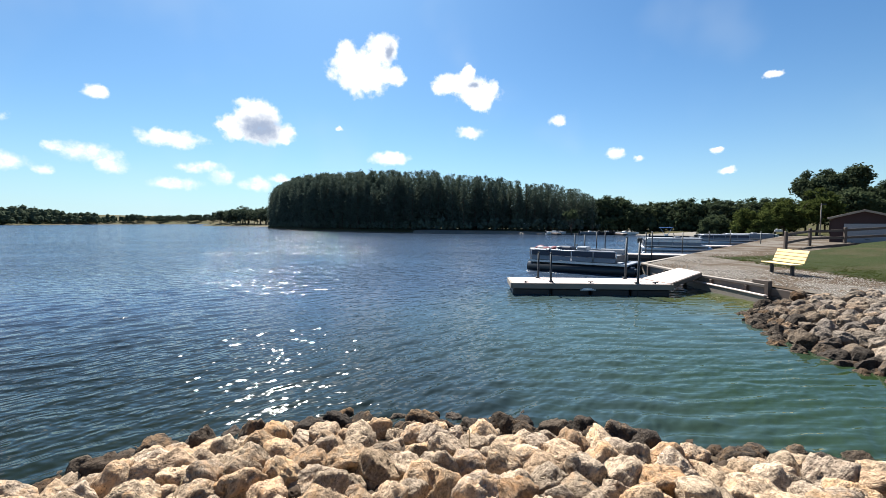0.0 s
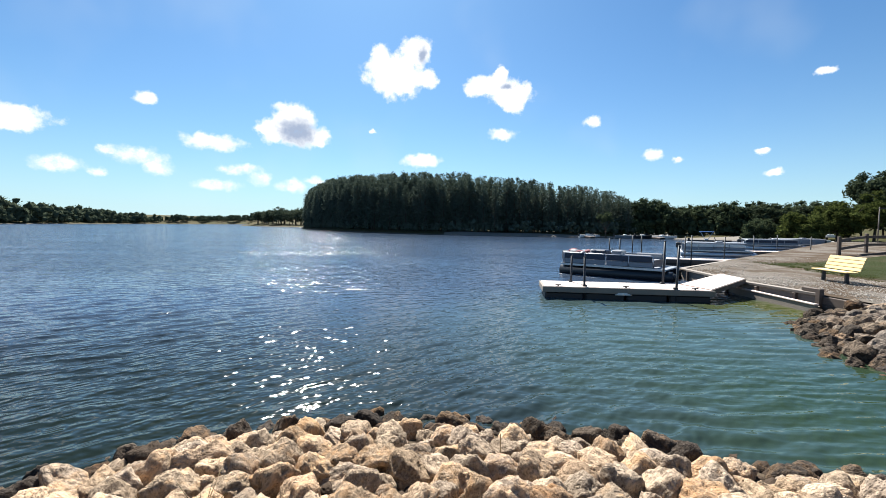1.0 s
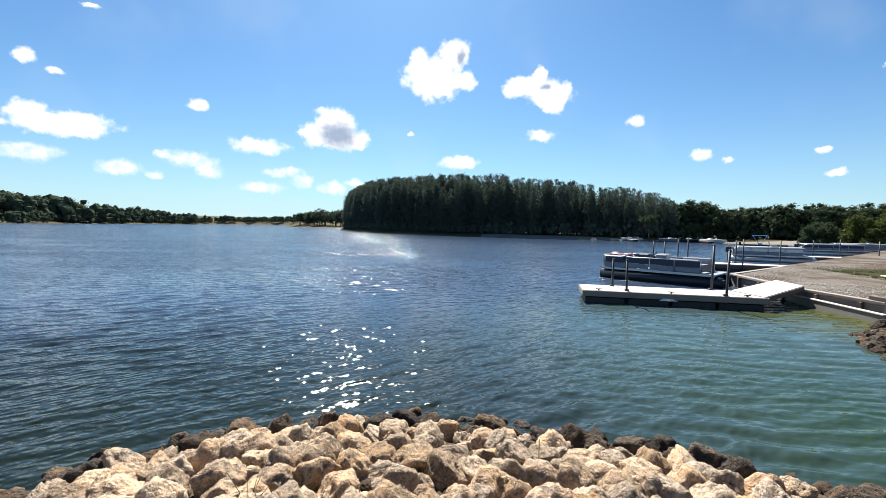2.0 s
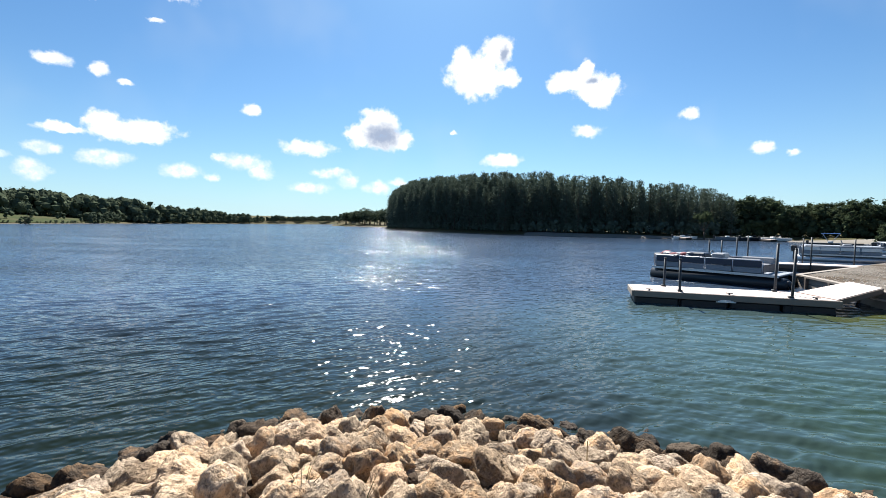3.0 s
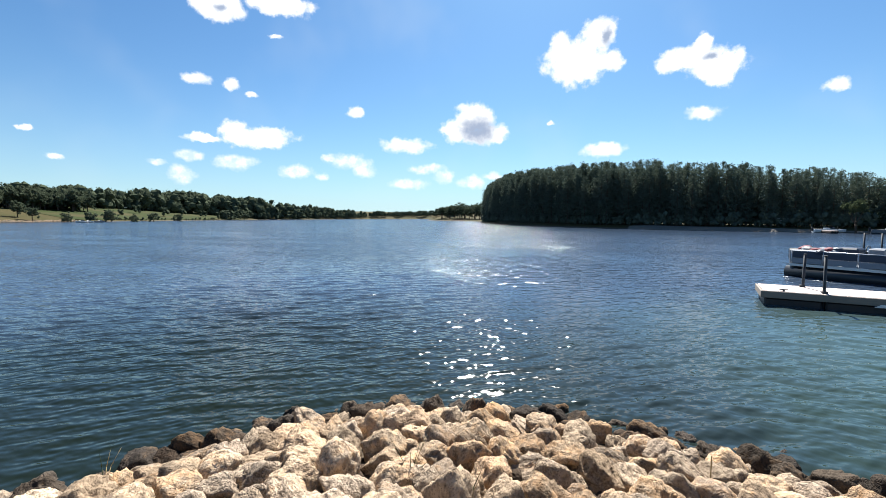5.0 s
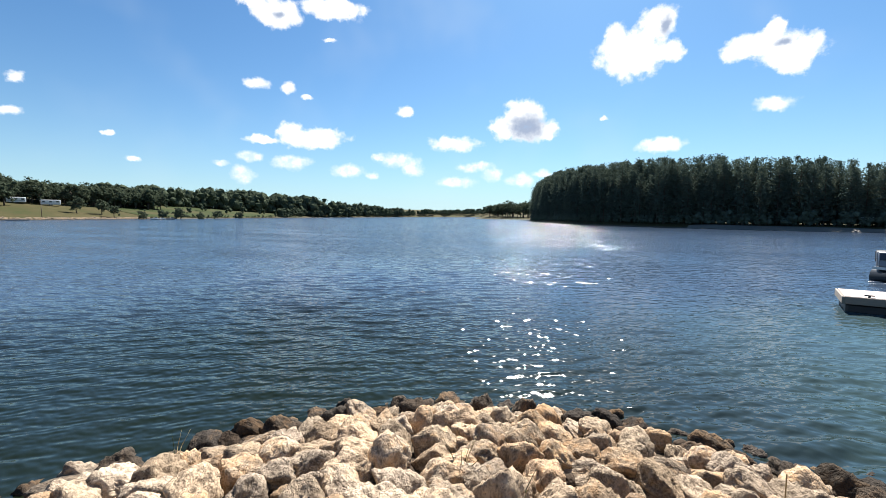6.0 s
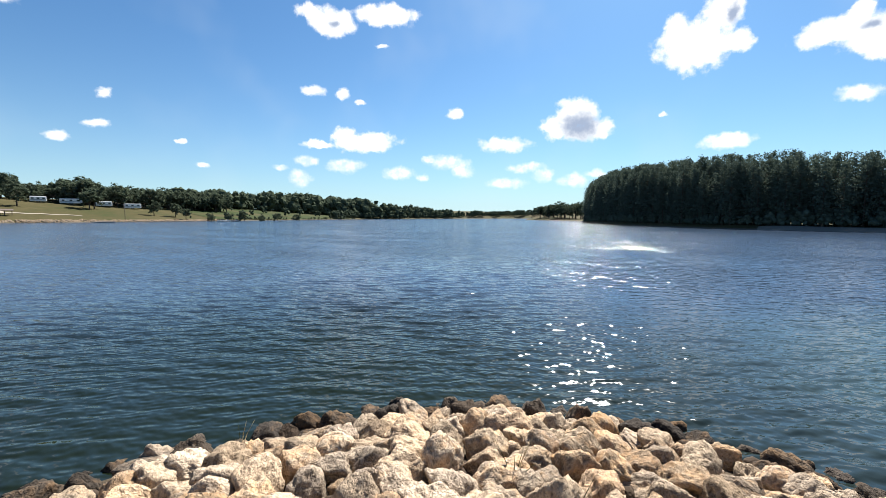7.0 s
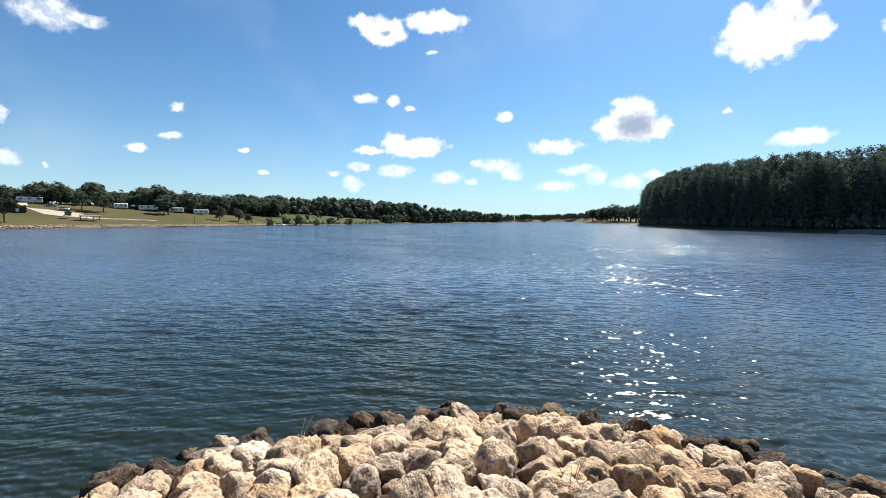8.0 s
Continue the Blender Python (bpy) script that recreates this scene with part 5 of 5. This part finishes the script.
def make_shelter(x, y, turn):
    h = thing("picnic_shelter", pose(x, y, float(land(x, y)), 0, 0, turn), "small brown picnic shelter with three bays", "shelter")
    for k in range(4):
        boxes("post", [(-3.3 + 2.2 * k, sy * 1.2, 1.0, 0.2, 0.2, 2.0) for sy in (-1, 1)], DARK_TIMBER, h)
    for s in (-1, 1):
        boxes("roof", [(0, s * 0.8, 2.3, 7.6, 1.9, 0.12, 0, -s * 22)], DARK_TIMBER, h)
    for k in range(3):
        boxes("table", [(-2.2 + 2.2 * k, 0, 0.74, 1.7, 0.75, 0.06), (-2.2 + 2.2 * k, 0, 0.37, 0.1, 0.6, 0.7), (-2.2 + 2.2 * k, 0.7, 0.44, 1.7, 0.26, 0.05), (-2.2 + 2.2 * k, -0.7, 0.44, 1.7, 0.26, 0.05)], DARK_TIMBER, h)
    return h


make_shelter(*west(-85.4, 252), 84)


def make_barn(x, y, turn):
    b = thing("shower_house", pose(x, y, float(land(x, y)), 0, 0, turn), "low red-brown building on the far shore", "building")
    boxes("wall", [(0, 0, 1.4, 9, 6, 2.8)], BROWN_SIDING, b)
    for s in (-1, 1):
        boxes("roof", [(0, s * 1.6, 3.3, 9.8, 3.7, 0.14, 0, -s * 22)], TAN, b)
    boxes("door", [(1.5, -3.03, 1.05, 1.0, 0.06, 2.1)], WHITE, b)
    return b


make_barn(*west(-91.0, 272), 90)
lone = broadleaf(95, 10.0, 6.2, DARK_LEAF, "dark round-crowned tree by the far shore", "shore_tree", 0.32, 60, 26)
drop(lone, *west(-91.6, 240), 10, 1.0)
small = broadleaf(96, 10.0, 4.6, DARK_LEAF, "small bushy tree beside the sandy road", "shore_tree", 0.1, 50, 22)
drop(small, *west(-87.1, 256), 10, 0.4)
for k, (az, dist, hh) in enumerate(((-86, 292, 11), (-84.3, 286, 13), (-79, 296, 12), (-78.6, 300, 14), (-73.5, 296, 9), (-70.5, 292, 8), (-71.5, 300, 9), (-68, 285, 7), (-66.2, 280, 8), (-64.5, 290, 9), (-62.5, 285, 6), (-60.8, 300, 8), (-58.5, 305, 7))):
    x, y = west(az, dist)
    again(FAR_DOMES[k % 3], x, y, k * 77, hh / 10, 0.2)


def pole(x, y, h, label, z=None, mat=DARK_TIMBER, thick=0.14):
    p = thing("lamp_pole", pose(x, y, float(land(x, y)) if z is None else z), label, "pole")
    mast = tubes("mast", [((0, 0, -0.3), (0, 0, h), thick, thick * 0.65, 8)], mat, p)
    boxes("lamp_head", [(0.3, 0, h - 0.15, 0.7, 0.2, 0.12)], STEEL, mast)


pole(*west(-76.1, 262), 8.0, "wooden lamp pole on the far shore")
beach_tree = broadleaf(97, 10.0, 3.0, LEAF, "small slender-trunked tree on the beach", "shore_tree", 0.5, 26, 20)
drop(beach_tree, 30.5, 102.5, 30, 0.66)
pole(52.3, 60, 4.6, "pale pole beside the car park", float(lot_height(52, 60)), TIMBER, 0.08)


def small_boat(x, y, turn, l, paint, label, z=0.0, canopy=None):
    """An open runabout: a hull that narrows to its bow, with deck and windscreen."""
    b = thing("small_boat", pose(x, y, z, 0, 0, turn), label, "boat", "small boats")
    bm = bmesh.new()
    rings = []
    for t, w, keel in ((-0.5, 0.85, 0.0), (0.0, 1.0, -0.02), (0.3, 0.8, 0.05), (0.5, 0.06, 0.35)):
        rings.append([bm.verts.new((t * l, s * w * 0.95 * k, q)) for s, k, q in ((-1, 1, 0.72), (-1, 0.75, 0.12 + keel), (0, 0, keel - 0.1), (1, 0.75, 0.12 + keel), (1, 1, 0.72))])
    for a, c in zip(rings, rings[1:]):
        for i in range(4):
            bm.faces.new((a[i], c[i], c[i + 1], a[i + 1]))
        bm.faces.new((a[4], c[4], c[0], a[0]))
    bm.faces.new(rings[0])
    bmesh.ops.recalc_face_normals(bm, faces=bm.faces)
    part("hull", bm, paint, b)
    boxes("windscreen", [(0.1 * l, 0, 0.95, 0.04, 1.4, 0.4, 0, 0, -20)], GLASS, b)
    boxes("outboard_motor", [(-0.53 * l, 0, 0.7, 0.3, 0.34, 0.7)], BLACK, b, "", 0.05)
    boxes("seat", [(-0.1 * l, s * 0.4, 0.8, 0.5, 0.45, 0.3) for s in (-1, 1)], WHITE, b, "", 0.04)
    if canopy:
        roof = boxes("canopy", [(-0.1 * l, 0, 2.0, 1.9, 1.8, 0.08)], canopy, b, "", 0.03)
        for q in (-1, 1):
            for s in (-1, 1):
                tubes("canopy_pole", [((-0.1 * l + q * 0.1, s * 0.85, 0.7), (-0.1 * l + q * 0.85, s * 0.85, 2.0), 0.02, 0.02, 6)], ALU, roof)
    return b


for x, y, turn, l, paint, label in ((27, 103.2, 10, 5, WHITE, "white runabout on the beach below the wood"), (35, 101.5, -8, 5.5, GREY, "grey runabout on the beach below the wood"),
                                    (38.5, 100.8, 15, 4.5, HULL, "dark runabout on the beach below the wood"), (42.5, 100, 0, 5.5, WHITE, "white runabout on the beach below the wood")):
    small_boat(x, y, turn, l, paint, label)
small_boat(36.2, 69, -25, 5.5, HULL, "dark runabout under a blue canopy", 0.0, BLUE)
small_boat(41, 63, 160, 6.0, WHITE, "white cabin runabout at the wall's end", 0.0)
small_boat(46.5, 66, 150, 6.0, WHITE, "white runabout moored at the wall's end", 0.0)
small_boat(52.5, 69, 150, 5.5, WHITE, "white runabout at the wall's end", 0.0)
fixed_dock((26, 104), (26.5, 98.5), 1.2, [(-2, 0.6, 1.2), (2, 0.6, 1.2)], "short pier on the beach below the wood")
fixed_dock((40, 101.5), (40.5, 96), 1.2, [(-2, 0.6, 1.2), (2, 0.6, 1.2)], "short pier on the beach below the wood")
fixed_dock(west(-78.6, 240), west(-77.0, 241), 2.0, [(-2, 0.6, 1.0)], "low boat ramp pier on the far shore")
for az, dist in ((-66.9, 262), (-66.3, 263), (-65.4, 264)):
    small_boat(*west(az, dist), 20, 5, WHITE if az < -66 else GREY, "white runabout moored at the far shore")

sign = thing("notice_board", pose(22.3, 112.5, float(land(22.3, 112.5))), "long pale board on posts before the wood", "sign")
boxes("board", [(0, 0, 1.5, 3.1, 0.06, 0.5)], WHITE, sign, "", 0.01)
for s in (-1.3, 1.3):
    boxes("post", [(s, 0.06, 0.7, 0.1, 0.1, 1.8)], DARK_TIMBER, sign)


def shore_stones(name, line, count, sizes, label, seed):
    """A far bank of stones as one mesh."""
    r = random.Random(seed)
    verts, faces = [], []
    raw = [(np.array([v.co[:] for v in me.vertices]), [tuple(p.vertices) for p in me.polygons]) for me in BITS]
    for k in range(count):
        x, y = along(line, r.random())
        x, y = x + r.uniform(-2.5, 0.8), y + r.uniform(-0.8, 0.8)
        vs, fs = r.choice(raw)
        at = len(verts)
        verts += (vs * r.uniform(*sizes) + np.array([x, y, max(0.0, float(land(x, y))) + 0.1])).tolist()
        faces += [tuple(i + at for i in f) for f in fs]
    me = bpy.data.meshes.new(name)
    me.from_pydata(verts, [], faces)
    me.materials.append(BANK_STONE)
    tagged(new(name, me), label, "riprap", kind="stuff")


BITS = [stone_mesh(k + 90, 1) for k in range(4)]
shore_stones("far_riprap", [(-286, 120), (-246, 52), (-229, -5), (-220, -40)], 1500, (0.25, 0.6), "pale stone bank along the far shore", 4)


def loose_gravel():
    """Loose stones on the gravel above the bank and along the wall."""
    r = random.Random(15)
    verts, faces = [], []
    raw = [(np.array([v.co[:] for v in me.vertices]), [tuple(p.vertices) for p in me.polygons]) for me in BITS]
    for k in range(13000):
        if k < 9500:
            x, y = r.uniform(10.6, 16.0), r.uniform(8.5, 19.5)
        else:
            x, y = along(WALL_LINE[1:4], r.random() ** 1.5)
            x, y = x + abs(r.gauss(0, 1.6)) + 0.2, y - abs(r.gauss(0, 0.8)) - 0.1
        if x < 11.5 - 0.2 * max(0.0, y - 14.2) and y < 18:
            continue
        if noise.noise(Vector((x * 0.3, y * 0.3, 3))) < r.uniform(-0.9, 0.4):
            continue
        vs, fs = r.choice(raw)
        at = len(verts)
        verts += (vs * np.array([1.2, 1, 0.7]) * r.choice((0.008, 0.01, 0.012, 0.015, 0.02, 0.03)) + np.array([x, y, float(lot_height(x, y)) + 0.012])).tolist()
        faces += [tuple(i + at for i in f) for f in fs]
    me = bpy.data.meshes.new("loose_gravel")
    me.from_pydata(verts, [], faces)
    me.materials.append(GRAVEL_BIT)
    tagged(new("loose_gravel", me), "loose pale gravel scattered on the lot", "gravel", kind="stuff")


loose_gravel()


def grass_tufts():
    """Blades of grass on the lawn, thickest along its ragged edge."""
    r = random.Random(25)
    bm = bmesh.new()
    for k in range(9000):
        t = r.random() ** 1.3
        x = 15.5 + 1.5 * t + abs(r.gauss(0, 2.6)) - 0.35
        y = 9.5 + 17.5 * t + r.gauss(0, 0.5)
        if noise.noise(Vector((x * 0.7, y * 0.7, 1))) < -0.25:
            continue
        at = Vector((x, y, float(lot_height(x, y))))
        for _ in range(3):
            a, h = r.uniform(0, 6.283), r.uniform(0.02, 0.05)
            side = Vector((math.cos(a), math.sin(a), 0)) * 0.014
            tip = at + Vector((r.gauss(0, 0.03), r.gauss(0, 0.03), h))
            bm.faces.new([bm.verts.new(at - side), bm.verts.new(at + side), bm.verts.new(tip)])
            at = at + Vector((r.gauss(0, 0.03), r.gauss(0, 0.03), 0))
    tagged(new("grass", mesh_of("grass", bm, GRASS_BLADE)), "ragged grass at the lawn's edge", "grass", kind="stuff")


grass_tufts()


def weeds(x, y, n, h, seed, label):
    """Dry stalks and blades that grow between the stones."""
    r = random.Random(seed)
    w = thing("weed", pose(x, y, float(land(x, y))), label, "weed", "weeds between the stones")
    for k in range(n):
        a = r.uniform(0, 6.283)
        bend = Vector((math.cos(a), math.sin(a), 0)) * h * r.uniform(0.1, 0.45)
        top = h * r.uniform(0.6, 1.0)
        tubes("stalk", [((0, 0, 0), (bend.x * 0.4, bend.y * 0.4, top * 0.6), 0.004, 0.003, 4), ((bend.x * 0.4, bend.y * 0.4, top * 0.6), (bend.x, bend.y, top), 0.003, 0.001, 4)], STRAW if k % 2 else LEAF, w)


weeds(-1.85, 2.75, 7, 0.45, 3, "dry grass stalks between the limestone blocks")
weeds(-4.62, 1.95, 4, 0.5, 4, "thin grass blades between the limestone blocks")
weeds(-1.3, 2.6, 5, 0.4, 5, "dry weed stalks between the limestone blocks")
stake = thing("stake", pose(0.27, 4.25, 0.2), "thin pale stake upright among the stones", "stake")
boxes("rod", [(0, 0, 0.12, 0.009, 0.009, 0.42)], STRAW, stake)
